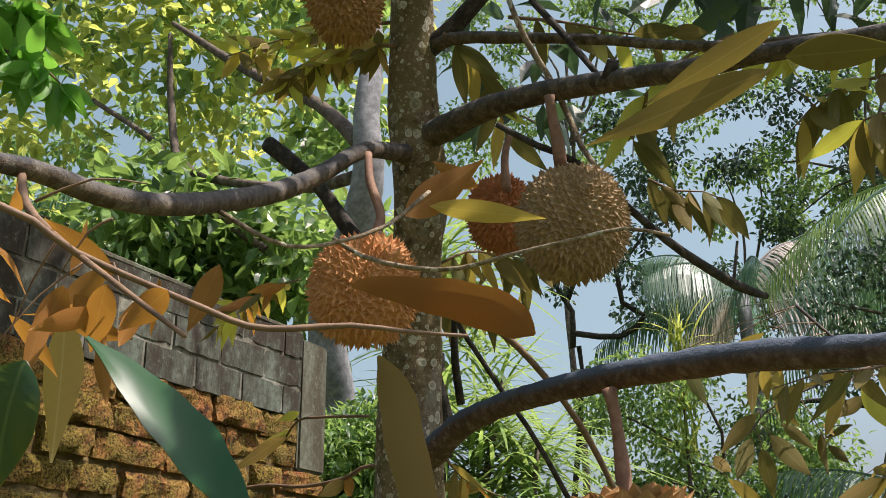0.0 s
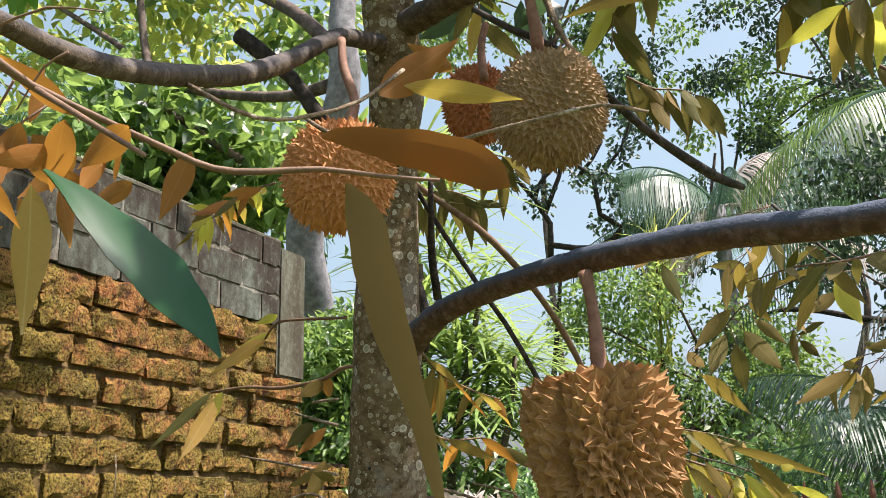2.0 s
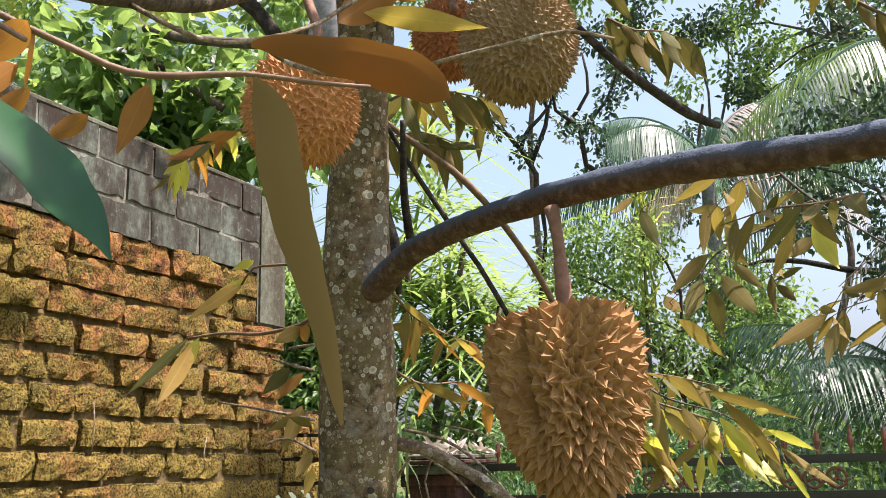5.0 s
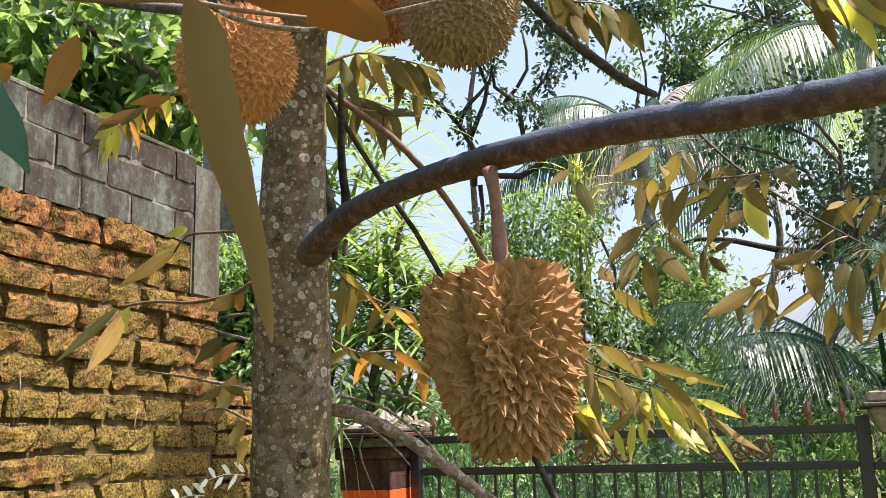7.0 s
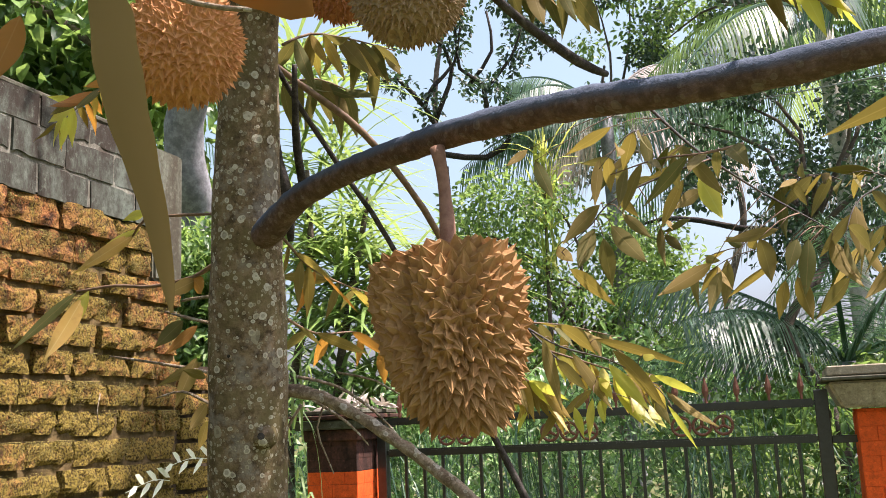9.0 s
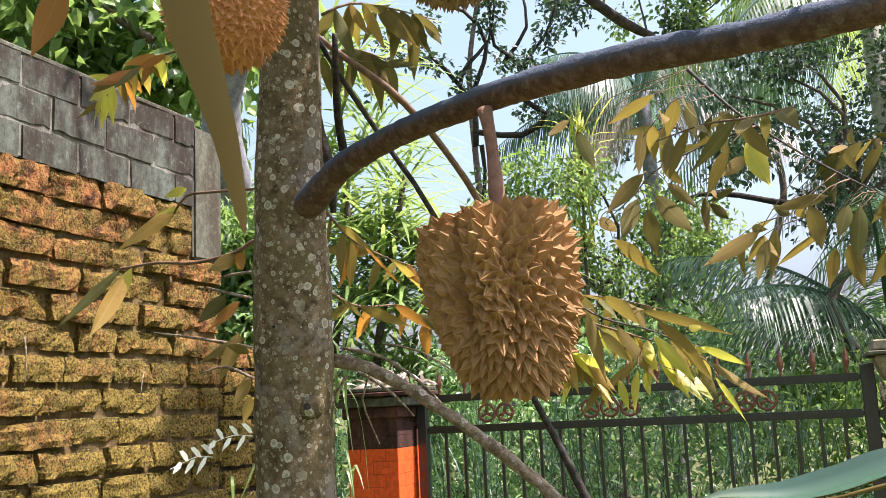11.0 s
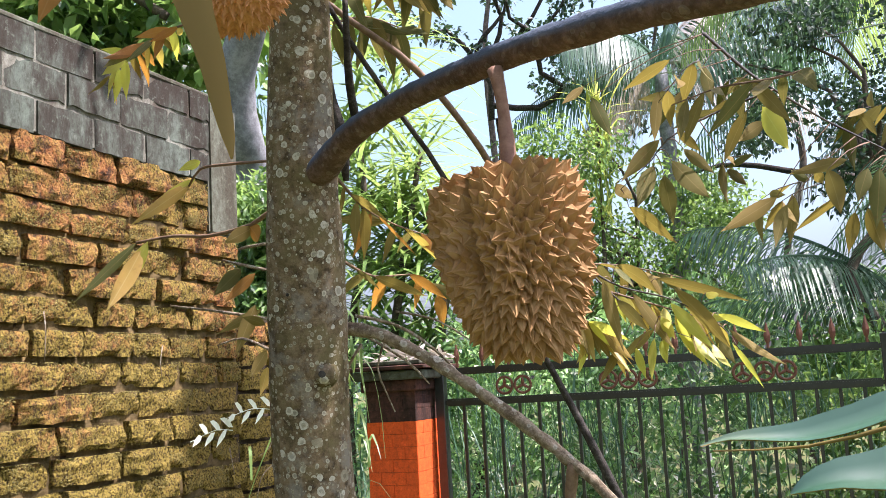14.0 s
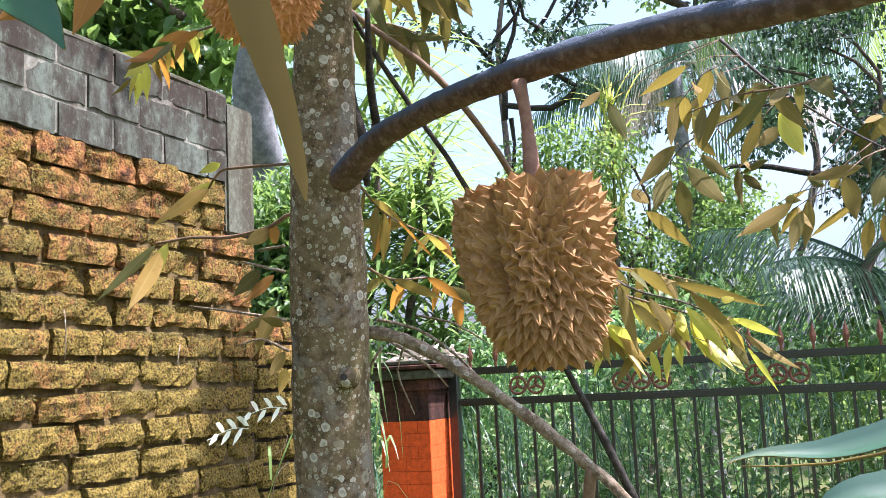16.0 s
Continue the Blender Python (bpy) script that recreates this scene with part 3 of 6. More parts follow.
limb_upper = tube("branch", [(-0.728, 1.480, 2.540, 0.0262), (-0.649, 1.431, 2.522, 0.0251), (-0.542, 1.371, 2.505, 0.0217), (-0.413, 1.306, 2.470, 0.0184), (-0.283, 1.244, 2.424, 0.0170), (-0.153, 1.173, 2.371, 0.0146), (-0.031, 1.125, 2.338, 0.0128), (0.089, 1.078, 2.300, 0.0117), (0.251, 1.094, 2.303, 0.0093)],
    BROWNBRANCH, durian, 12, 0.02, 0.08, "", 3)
tube("branch", [(-0.697, 1.434, 2.702, 0.0154), (-0.629, 1.420, 2.701, 0.0128), (-0.513, 1.418, 2.667, 0.0114), (-0.346, 1.423, 2.616, 0.0099), (-0.169, 1.444, 2.563, 0.0085), (0.046, 1.493, 2.550, 0.0064)], BROWNBRANCH, durian, 8, 0.03, 0.1, "", 4)
tube("branch", [(-0.709, 1.433, 2.692, 0.0219), (-0.644, 1.428, 2.721, 0.0195), (-0.568, 1.421, 2.776, 0.0161), (-0.469, 1.416, 2.885, 0.0129), (-0.274, 1.441, 3.065, 0.0065)], DARKBARK, durian, 10, 0.03, 0.1, "", 5)
limb_dead = tube("branch", [(-0.832, 1.702, 1.682, 0.0128), (-0.737, 1.701, 1.664, 0.0119), (-0.622, 1.692, 1.607, 0.0108), (-0.483, 1.677, 1.513, 0.0103), (-0.367, 1.651, 1.427, 0.0098), (-0.306, 1.629, 1.377, 0.0084), (-0.245, 1.609, 1.316, 0.0078)],
    DEADWOOD, durian, 10, 0.02, 0.28, "bare dead branch with flaking bark", 6)
for line in ([(-0.818, 1.781, 1.705, 0.0038), (-0.747, 1.813, 1.684, 0.0035), (-0.673, 1.830, 1.630, 0.0030), (-0.600, 1.838, 1.551, 0.0016)], [(-0.833, 1.835, 1.674, 0.0034), (-0.755, 1.875, 1.614, 0.0029), (-0.718, 1.897, 1.566, 0.0014)], [(-0.766, 1.856, 1.713, 0.0027), (-0.694, 1.888, 1.693, 0.0025), (-0.631, 1.921, 1.646, 0.0011)],
             [(-0.812, 1.792, 1.650, 0.0033), (-0.855, 1.804, 1.597, 0.0029), (-0.866, 1.842, 1.530, 0.0014)], [(-0.759, 1.811, 1.669, 0.0026), (-0.788, 1.808, 1.605, 0.0022), (-0.765, 1.831, 1.516, 0.0011)]):
    tube("twig", line, DEADWOOD, limb_dead, 6, 0.03, 0.15)
tube("stub", [(-0.367, 1.651, 1.427, 0.0111), (-0.373, 1.653, 1.396, 0.0102), (-0.379, 1.656, 1.355, 0.0083), (-0.380, 1.663, 1.305, 0.0028)], REDTWIG, limb_dead, 8, 0.02, 0.15)
tube("branch", [(-0.806, 1.653, 2.388, 0.0099), (-0.816, 1.682, 2.308, 0.0111), (-0.832, 1.723, 2.207, 0.0124), (-0.843, 1.762, 2.137, 0.0138), (-0.839, 1.797, 2.061, 0.0162), (-0.839, 1.809, 1.981, 0.0058)], DARKBARK, durian, 8, 0.03, 0.05, "thin dark dead branch", 7)
tube("twig", [(-0.820, 1.710, 2.330, 0.0056), (-0.801, 1.784, 2.255, 0.0058), (-0.744, 1.883, 2.120, 0.0059), (-0.689, 1.980, 1.988, 0.0061), (-0.559, 2.202, 1.596, 0.0076), (-0.489, 2.258, 1.415, 0.0102), (-0.438, 2.300, 1.273, 0.0115)], DARKBARK, durian, 6, 0.05)
tube("branch", [(-0.843, 1.753, 2.344, 0.0058), (-0.818, 1.823, 2.317, 0.0066), (-0.757, 1.911, 2.263, 0.0083), (-0.715, 1.992, 2.205, 0.0077), (-0.672, 2.077, 2.121, 0.0071), (-0.644, 2.156, 2.041, 0.0073), (-0.606, 2.246, 1.902, 0.0067)], REDTWIG, durian, 8, 0.04, 0.1)
tube("branch", [(-1.052, 1.426, 2.582, 0.0173), (-1.014, 1.435, 2.547, 0.0171), (-0.944, 1.450, 2.478, 0.0140), (-0.910, 1.467, 2.421, 0.0149), (-0.875, 1.486, 2.360, 0.0158), (-0.839, 1.504, 2.301, 0.0146)], DARKBARK, durian, 8, 0.03, 0.05)
tube("branch", [(-0.773, 1.710, 2.315, 0.0056), (-0.788, 1.740, 2.254, 0.0068), (-0.810, 1.786, 2.173, 0.0092), (-0.822, 1.835, 2.096, 0.0093)], DARKBARK, durian, 8, 0.03, 0.05)
tube("twig", [(-0.581, 0.724, 2.085, 0.0030), (-0.499, 0.715, 2.030, 0.0027), (-0.484, 0.755, 2.033, 0.0024), (-0.466, 0.796, 2.050, 0.0025), (-0.444, 0.854, 2.084, 0.0023), (-0.442, 0.955, 2.164, 0.0025)], DEADWOOD, limb_left, 6, 0.03)
tube("twig", [(-0.569, 0.939, 2.121, 0.0027), (-0.530, 0.946, 2.092, 0.0033), (-0.466, 0.952, 2.068, 0.0032), (-0.407, 0.961, 2.060, 0.0028), (-0.347, 0.965, 2.067, 0.0025), (-0.275, 0.984, 2.079, 0.0024), (-0.218, 1.007, 2.091, 0.0024), (-0.171, 1.034, 2.083, 0.0018)], DEADWOOD, durian, 6, 0.03)
twig_low = tube("twig", [(-0.360, 0.272, 1.883, 0.0023), (-0.340, 0.305, 1.873, 0.0021), (-0.331, 0.327, 1.861, 0.0021), (-0.305, 0.400, 1.846, 0.0020), (-0.288, 0.421, 1.838, 0.0020), (-0.269, 0.438, 1.838, 0.0021), (-0.240, 0.458, 1.841, 0.0018), (-0.211, 0.479, 1.838, 0.0015), (-0.182, 0.497, 1.836, 0.0012)], REDTWIG, durian, 8, 0.02, 0.1)
tube("twig", [(-0.454, 0.384, 1.960, 0.0030), (-0.422, 0.363, 1.925, 0.0032), (-0.366, 0.340, 1.883, 0.0022), (-0.231, 0.304, 1.796, 0.0011)], REDTWIG, limb_left, 6, 0.02, 0.1)
tube("twig", [(-0.477, 1.260, 2.407, 0.0046), (-0.423, 1.295, 2.372, 0.0055), (-0.369, 1.328, 2.343, 0.0055), (-0.307, 1.428, 2.278, 0.0063), (-0.261, 1.521, 2.238, 0.0074), (-0.201, 1.674, 2.212, 0.0089), (-0.166, 1.749, 2.209, 0.0061)], DARKBARK, durian, 6, 0.03)
tube("twig", [(-0.439, 1.240, 2.616, 0.0046), (-0.424, 1.269, 2.553, 0.0055), (-0.392, 1.314, 2.473, 0.0055), (-0.356, 1.314, 2.363, 0.0053), (-0.330, 1.309, 2.315, 0.0035)], DEADWOOD, limb_upper, 6, 0.03)
tube("twig", [(-0.435, 1.336, 2.673, 0.0069), (-0.379, 1.337, 2.584, 0.0067), (-0.314, 1.295, 2.467, 0.0053)], DARKBARK, limb_upper, 6, 0.03)
tube("snag", [(-0.288, 1.244, 2.419, 0.0127), (-0.278, 1.232, 2.431, 0.0118), (-0.270, 1.220, 2.443, 0.0092)], DARKBARK, limb_upper, 8, 0.01, 0.15)
for spot, toward in (((-0.802, 1.615, 1.594, 0.0160), (0.3, -0.95, 0)), ((-0.842, 1.574, 1.736, 0.0080), (0.1, -1, 0)), ((-0.826, 1.533, 2.066, 0.0081), (0.0, -1, 0))):
    p, d, r = Vector(spot[:3]), Vector(toward), spot[3]
    ring_of = tube("knot", [(*(p - d * 0.02), r * 1.5), (*(p - d * 0.004), r * 1.25), (*p, r), (*(p - d * 0.002), r * 0.7), (*(p - d * 0.010), r * 0.5)], BARK, durian, 12, 0.004, 0.2)
    tube("hollow", [(*(p - d * 0.006), r * 0.62), (*(p - d * 0.0005), r * 0.5), (*(p + d * 0.0005), r * 0.2)], DARKBARK, ring_of, 10, 0.004, 0.2)

# toward and away from the side the tree is seen from
FRONT = Vector((0.42, -0.90, 0.15))
# single large leaves near the foot path
bent_leaf(durian, [(-0.320, 0.331, 1.814, 0.0011), (-0.303, 0.337, 1.799, 0.0072), (-0.284, 0.343, 1.780, 0.0120), (-0.262, 0.348, 1.759, 0.0132), (-0.241, 0.344, 1.740, 0.0104), (-0.224, 0.340, 1.726, 0.0056), (-0.211, 0.335, 1.711, 0.0006)], (0.86, -0.34, 0.40), (LEAF_GLOSS, LEAF_UNDER), "glossy dark green leaf with a sunlit patch", 0.06, turn=(0.20, -0.90, 0.36))
bent_leaf(durian, [(-0.176, 0.380, 1.797, 0.0008), (-0.170, 0.379, 1.787, 0.0060), (-0.164, 0.377, 1.774, 0.0088), (-0.156, 0.371, 1.751, 0.0092), (-0.148, 0.367, 1.729, 0.0084), (-0.139, 0.364, 1.706, 0.0066), (-0.131, 0.361, 1.687, 0.0049), (-0.124, 0.358, 1.666, 0.0035), (-0.119, 0.355, 1.651, 0.0020), (-0.116, 0.352, 1.643, 0.0003)], -FRONT + Vector((0, 0, 0.2)), (LEAF_OLIVE, LEAF_OLIVE), "long olive-brown leaf seen from its underside", 0.05)
bent_leaf(twig_low, [(-0.273, 0.510, 1.886, 0.0015), (-0.262, 0.517, 1.887, 0.0060), (-0.235, 0.536, 1.882, 0.0112), (-0.211, 0.551, 1.877, 0.0142), (-0.189, 0.565, 1.869, 0.0145), (-0.177, 0.574, 1.861, 0.0105), (-0.170, 0.579, 1.855, 0.0010)], -FRONT + Vector((0, 0, 0.5)), (LEAF_BROWN, LEAF_BROWN), "broad orange-brown leaf", 0.04)
leaf(durian, (-0.459, 0.989, 2.161), (-0.335, 1.079, 2.150), 0.030, -FRONT + Vector((0, 0, 0.8)), "old", 3, "yellow leaf with a brown edge")
leaf(durian, (-0.479, 0.963, 2.141), (-0.421, 1.043, 2.229), 0.045, -FRONT + Vector((0, 0, 0.6)), "brown", 1)
leaf(durian, (-0.458, 1.135, 2.245), (-0.511, 1.099, 2.277), 0.03, -FRONT + Vector((0, 0, 0.3)), "brown", 1)
leaf(limb_upper, (-0.035, 1.034, 2.264), (-0.234, 0.921, 2.162), 0.038, -FRONT + Vector((0, 0, 0.8)), "tan", 0)
leaf(limb_upper, (-0.015, 1.023, 2.318), (-0.164, 0.958, 2.214), 0.032, -FRONT + Vector((0, 0, 0.9)), "tan", 3)
leaf(limb_upper, (-0.016, 0.989, 2.250), (0.101, 0.992, 2.232), 0.04, -FRONT + Vector((0, 0, 0.9)), "green", 0)
leaf(durian, (-0.662, 0.620, 1.954), (-0.663, 0.634, 1.813), 0.042, -FRONT + Vector((0.2, 0, 0.2)), "old", 0)
leaf(durian, (-0.280, 0.262, 1.782), (-0.296, 0.258, 1.730), 0.034, FRONT, "green", 1)
for b, t, w, f in (((-0.365, 0.360, 1.852), (-0.345, 0.372, 1.822), 0.017, 0), ((-0.300, 0.365, 1.846), (-0.330, 0.368, 1.830), 0.017, 1), ((-0.357, 0.345, 1.852), (-0.375, 0.350, 1.820), 0.017, 2), ((-0.330, 0.350, 1.850), (-0.350, 0.360, 1.815), 0.018, 3)):
    leaf(twig_low, b, t, w, -FRONT + Vector((0, 0, 0.5)), "brown", f)
for b, t, w, f in (((-0.835, 1.045, 2.165), (-0.875, 1.035, 2.062), 0.040, 0), ((-0.90, 1.00, 2.115), (-0.96, 0.99, 2.085), 0.030, 1), ((-0.99, 0.98, 2.165), (-1.07, 0.97, 2.11), 0.034, 2), ((-1.03, 0.92, 2.09), (-1.00, 0.93, 2.03), 0.026, 1)):
    leaf(limb_left, b, t, w, -FRONT + Vector((0, 0, 0.4)), "brown", f)
g = random.Random(77)
for k in range(18):
    p = Vector((-0.372, 0.352, 1.868)) + Vector((g.uniform(-0.10, 0.035), g.uniform(-0.05, 0.07), g.uniform(-0.045, 0.03)))
    d = Vector((g.gauss(0, 0.6), g.gauss(0, 0.6), -0.5 + g.gauss(0, 0.4))).normalized()
    leaf(twig_low, p, p + d * g.uniform(0.035, 0.06), g.uniform(0.011, 0.016), -FRONT + Vector((g.gauss(0, 0.7), g.gauss(0, 0.4), 0.6)), "brown", k % 4)
for k in range(5):
    p = Vector((-0.385, 0.350, 1.870)) + Vector((g.uniform(-0.06, 0.06), g.uniform(-0.04, 0.05), g.uniform(-0.02, 0.03)))
    q = p + Vector((g.uniform(-0.06, 0.09), g.uniform(-0.03, 0.03), g.uniform(-0.07, 0.01)))
    tube("twig", [(*p, 0.0009), (*(p.lerp(q, 0.5) + Vector((0, 0, 0.008))), 0.0007), (*q, 0.0004)], REDTWIG, durian, 5, 0.03, 0.1)
# leaves that reach in close to the path
bent_leaf(durian, [(-0.006, 0.564, 1.531, 0.0003), (0.007, 0.566, 1.534, 0.0019), (0.022, 0.567, 1.534, 0.0042), (0.041, 0.568, 1.534, 0.0067), (0.063, 0.569, 1.539, 0.0083), (0.082, 0.569, 1.545, 0.0083), (0.105, 0.568, 1.552, 0.0056), (0.118, 0.567, 1.556, 0.0008)], (0.30, -0.66, 0.69), (LEAF_TEAL, LEAF_TAN), "drooping shiny dark green leaf with a pale edge", 0.25, turn=(0.40, -0.45, 0.80))
bent_leaf(durian, [(0.033, 0.546, 1.511, 0.0003), (0.040, 0.546, 1.514, 0.0043), (0.054, 0.547, 1.517, 0.0085), (0.072, 0.547, 1.517, 0.0128), (0.093, 0.547, 1.521, 0.0146), (0.116, 0.545, 1.527, 0.0106), (0.132, 0.543, 1.531, 0.0013)], (0.30, -0.66, 0.69), (LEAF_TEAL, LEAF_TAN), "", 0.22, turn=(0.40, -0.40, 0.80))
for stem in ([(0.000, 0.560, 1.529, 0.0003), (0.041, 0.560, 1.530, 0.0008), (0.082, 0.560, 1.539, 0.0012), (0.122, 0.558, 1.551, 0.0016)], [(0.036, 0.538, 1.508, 0.0003), (0.072, 0.538, 1.509, 0.0009), (0.116, 0.537, 1.519, 0.0014), (0.136, 0.536, 1.526, 0.0017)]):
    tube("leaf_stalk", stem, LEAF_TAN, durian, 6, 0.02, 0.1)
leaf(durian, (0.247, 0.681, 1.806), (0.120, 0.696, 1.768), 0.018, -FRONT + Vector((0, 0, 0.7)), "tan", 0)
leaf(durian, (0.238, 0.645, 1.764), (0.148, 0.666, 1.745), 0.040, FRONT + Vector((0, 0, 0.6)), "green", 1)

# leafy twigs
leafy_twig([(-0.212, 2.7, 2.455, 0.0052), (-0.12, 2.66, 2.333, 0.0042), (-0.046, 2.62, 2.25, 0.0032), (0.076, 2.6, 2.14, 0.0023), (0.183, 2.55, 2.05, 0.0013)],
    (((-0.285, 2.558, 2.354), (-0.398, 2.571, 2.3), 0.033, "tan"), ((-0.501, 2.583, 2.296), (-0.467, 2.593, 2.198), 0.038, "under"), ((-0.317, 2.531, 2.264), (-0.338, 2.523, 2.153), 0.034, "tan"), ((-0.54, 2.667, 2.355), (-0.589, 2.631, 2.308), 0.024, "tan"),
     ((-0.192, 2.642, 2.223), (-0.29, 2.647, 2.21), 0.03, "under"), ((-0.113, 2.606, 2.235), (-0.193, 2.607, 2.22), 0.025, "tan"), ((-0.112, 2.548, 2.186), (-0.174, 2.56, 2.087), 0.04, "tan"), ((-0.074, 2.554, 2.193), (-0.025, 2.509, 2.08), 0.052, "lime"),
     ((-0.074, 2.653, 2.179), (-0.142, 2.616, 2.134), 0.036, "under"), ((-0.213, 2.648, 2.353), (-0.196, 2.655, 2.257), 0.04, "under")), 0)
leafy_twig([(-0.046, 2.62, 2.25, 0.0036), (-0.203, 2.6, 2.204, 0.0029), (-0.309, 2.55, 2.145, 0.0022), (-0.348, 2.53, 2.095, 0.0016), (-0.427, 2.5, 2.024, 0.0009)],
    (((-0.324, 2.523, 2.141), (-0.414, 2.499, 2.057), 0.04, "under"), ((-0.354, 2.582, 2.09), (-0.393, 2.543, 1.992), 0.045, "under"), ((-0.334, 2.603, 2.066), (-0.324, 2.617, 1.955), 0.043, "under"), ((-0.305, 2.565, 2.092), (-0.227, 2.538, 1.98), 0.049, "under"),
     ((-0.283, 2.551, 2.162), (-0.234, 2.558, 2.113), 0.025, "tan"), ((-0.271, 2.546, 2.115), (-0.21, 2.56, 2.056), 0.03, "under"), ((-0.432, 2.611, 1.995), (-0.321, 2.57, 1.899), 0.043, "tan"), ((-0.448, 2.557, 2.05), (-0.42, 2.556, 2.001), 0.036, "tan"),
     ((-0.177, 2.607, 2.06), (-0.13, 2.587, 2.012), 0.024, "green")), 1)
leafy_twig([(0.076, 2.6, 2.14, 0.003), (0.183, 2.55, 2.05, 0.0019), (0.282, 2.5, 1.967, 0.0008)],
    (((-0.063, 2.581, 1.971), (-0.182, 2.542, 1.899), 0.04, "tan"), ((-0.039, 2.521, 1.941), (-0.077, 2.512, 1.854), 0.034, "under"), ((0.103, 2.536, 2.033), (-0.01, 2.526, 2.015), 0.03, "under"), ((0.058, 2.466, 2.002), (0.083, 2.464, 1.909), 0.047, "under"),
     ((0.095, 2.57, 1.959), (-0.02, 2.587, 1.895), 0.03, "tan"), ((0.142, 2.447, 1.991), (0.118, 2.424, 1.927), 0.034, "under"), ((0.168, 2.485, 1.994), (0.151, 2.467, 1.876), 0.04, "under"), ((0.219, 2.515, 1.994), (0.256, 2.511, 1.881), 0.049, "tan"),
     ((0.136, 2.6, 1.921), (0.161, 2.606, 1.826), 0.04, "tan"), ((0.107, 2.506, 1.903), (0.087, 2.512, 1.823), 0.03, "tan"), ((0.252, 2.541, 1.903), (0.184, 2.542, 1.818), 0.043, "under")), 2)
leafy_twig([(-0.586, 2.72, 1.857, 0.0034), (-0.488, 2.7, 1.796, 0.0028), (-0.345, 2.68, 1.746, 0.0021), (-0.229, 2.66, 1.667, 0.0015), (-0.192, 2.64, 1.607, 0.0008)],
    (((-0.493, 2.683, 1.854), (-0.373, 2.65, 1.788), 0.045, "tan"), ((-0.389, 2.678, 1.809), (-0.183, 2.659, 1.741), 0.028, "tan"), ((-0.468, 2.749, 1.781), (-0.385, 2.761, 1.64), 0.034, "tan"), ((-0.525, 2.647, 1.816), (-0.487, 2.651, 1.65), 0.037, "tan"),
     ((-0.51, 2.732, 1.764), (-0.441, 2.709, 1.685), 0.035, "under"), ((-0.341, 2.668, 1.775), (-0.221, 2.665, 1.638), 0.044, "tan"), ((-0.355, 2.661, 1.739), (-0.266, 2.649, 1.628), 0.034, "lime"), ((-0.261, 2.645, 1.757), (-0.224, 2.616, 1.735), 0.025, "lime"),
     ((-0.249, 2.748, 1.706), (-0.142, 2.701, 1.657), 0.024, "lime"), ((-0.22, 2.728, 1.662), (-0.109, 2.681, 1.563), 0.028, "tan"), ((-0.208, 2.642, 1.625), (-0.148, 2.642, 1.529), 0.015, "lime")), 3)
leafy_twig([(-0.586, 2.72, 1.857, 0.003), (-0.5, 2.74, 1.758, 0.0023), (-0.413, 2.76, 1.691, 0.0015), (-0.296, 2.78, 1.636, 0.0008)],
    (((-0.374, 2.827, 1.691), (-0.295, 2.792, 1.587), 0.034, "lime"), ((-0.318, 2.771, 1.655), (-0.258, 2.725, 1.562), 0.028, "lime"), ((-0.273, 2.792, 1.629), (-0.244, 2.755, 1.561), 0.03, "lime"), ((-0.261, 2.759, 1.658), (-0.225, 2.766, 1.584), 0.029, "under"),
     ((-0.423, 2.774, 1.679), (-0.519, 2.785, 1.609), 0.026, "under"), ((-0.514, 2.768, 1.64), (-0.56, 2.721, 1.55), 0.028, "under"), ((-0.475, 2.763, 1.632), (-0.458, 2.782, 1.557), 0.024, "lime"), ((-0.417, 2.734, 1.654), (-0.438, 2.743, 1.557), 0.024, "lime"),
     ((-0.412, 2.808, 1.648), (-0.403, 2.803, 1.591), 0.023, "lime"), ((-0.54, 2.759, 1.698), (-0.541, 2.772, 1.635), 0.025, "lime"), ((-0.644, 2.828, 1.699), (-0.637, 2.818, 1.662), 0.023, "lime"), ((-0.397, 2.751, 1.709), (-0.373, 2.767, 1.658), 0.029, "lime")), 4)
for k, (pts, n) in enumerate((([(0.437, 2.639, 1.982), (0.370, 2.576, 1.935), (0.309, 2.513, 1.828)], 7), ([(0.513, 2.540, 2.024), (0.443, 2.482, 1.986), (0.401, 2.425, 1.887)], 7), ([(0.345, 2.569, 2.121), (0.278, 2.506, 2.067), (0.236, 2.443, 1.953)], 6), ([(-0.206, 2.489, 2.316), (-0.238, 2.458, 2.293), (-0.304, 2.426, 2.210)], 4))):
    spray(durian, pts, n, 0.13, 0.036, 11 + k, droop=0.45, spread=0.9, old=0.02, thick=0.0026, bark=BROWNBRANCH, main=("under", "tan", "under", "green"), jitter=0.5)
for k, (pts, n, mix) in enumerate((([(-0.651, 2.852, 1.888), (-0.519, 2.900, 1.874), (-0.361, 2.963, 1.829)], 12, ("under", "tan", "under")), ([(-0.635, 2.668, 1.754), (-0.585, 2.694, 1.709), (-0.533, 2.774, 1.664)], 22, ("lime", "lime", "old", "tan")), ([(-0.560, 2.80, 1.80), (-0.40, 2.82, 1.74), (-0.24, 2.84, 1.68)], 26, ("lime", "old", "lime", "tan")))):
    spray(durian, pts, n, 0.12, 0.028, 21 + k, droop=1.1, old=0.05, spread=0.65, main=mix, jitter=0.42)
g = random.Random(90)
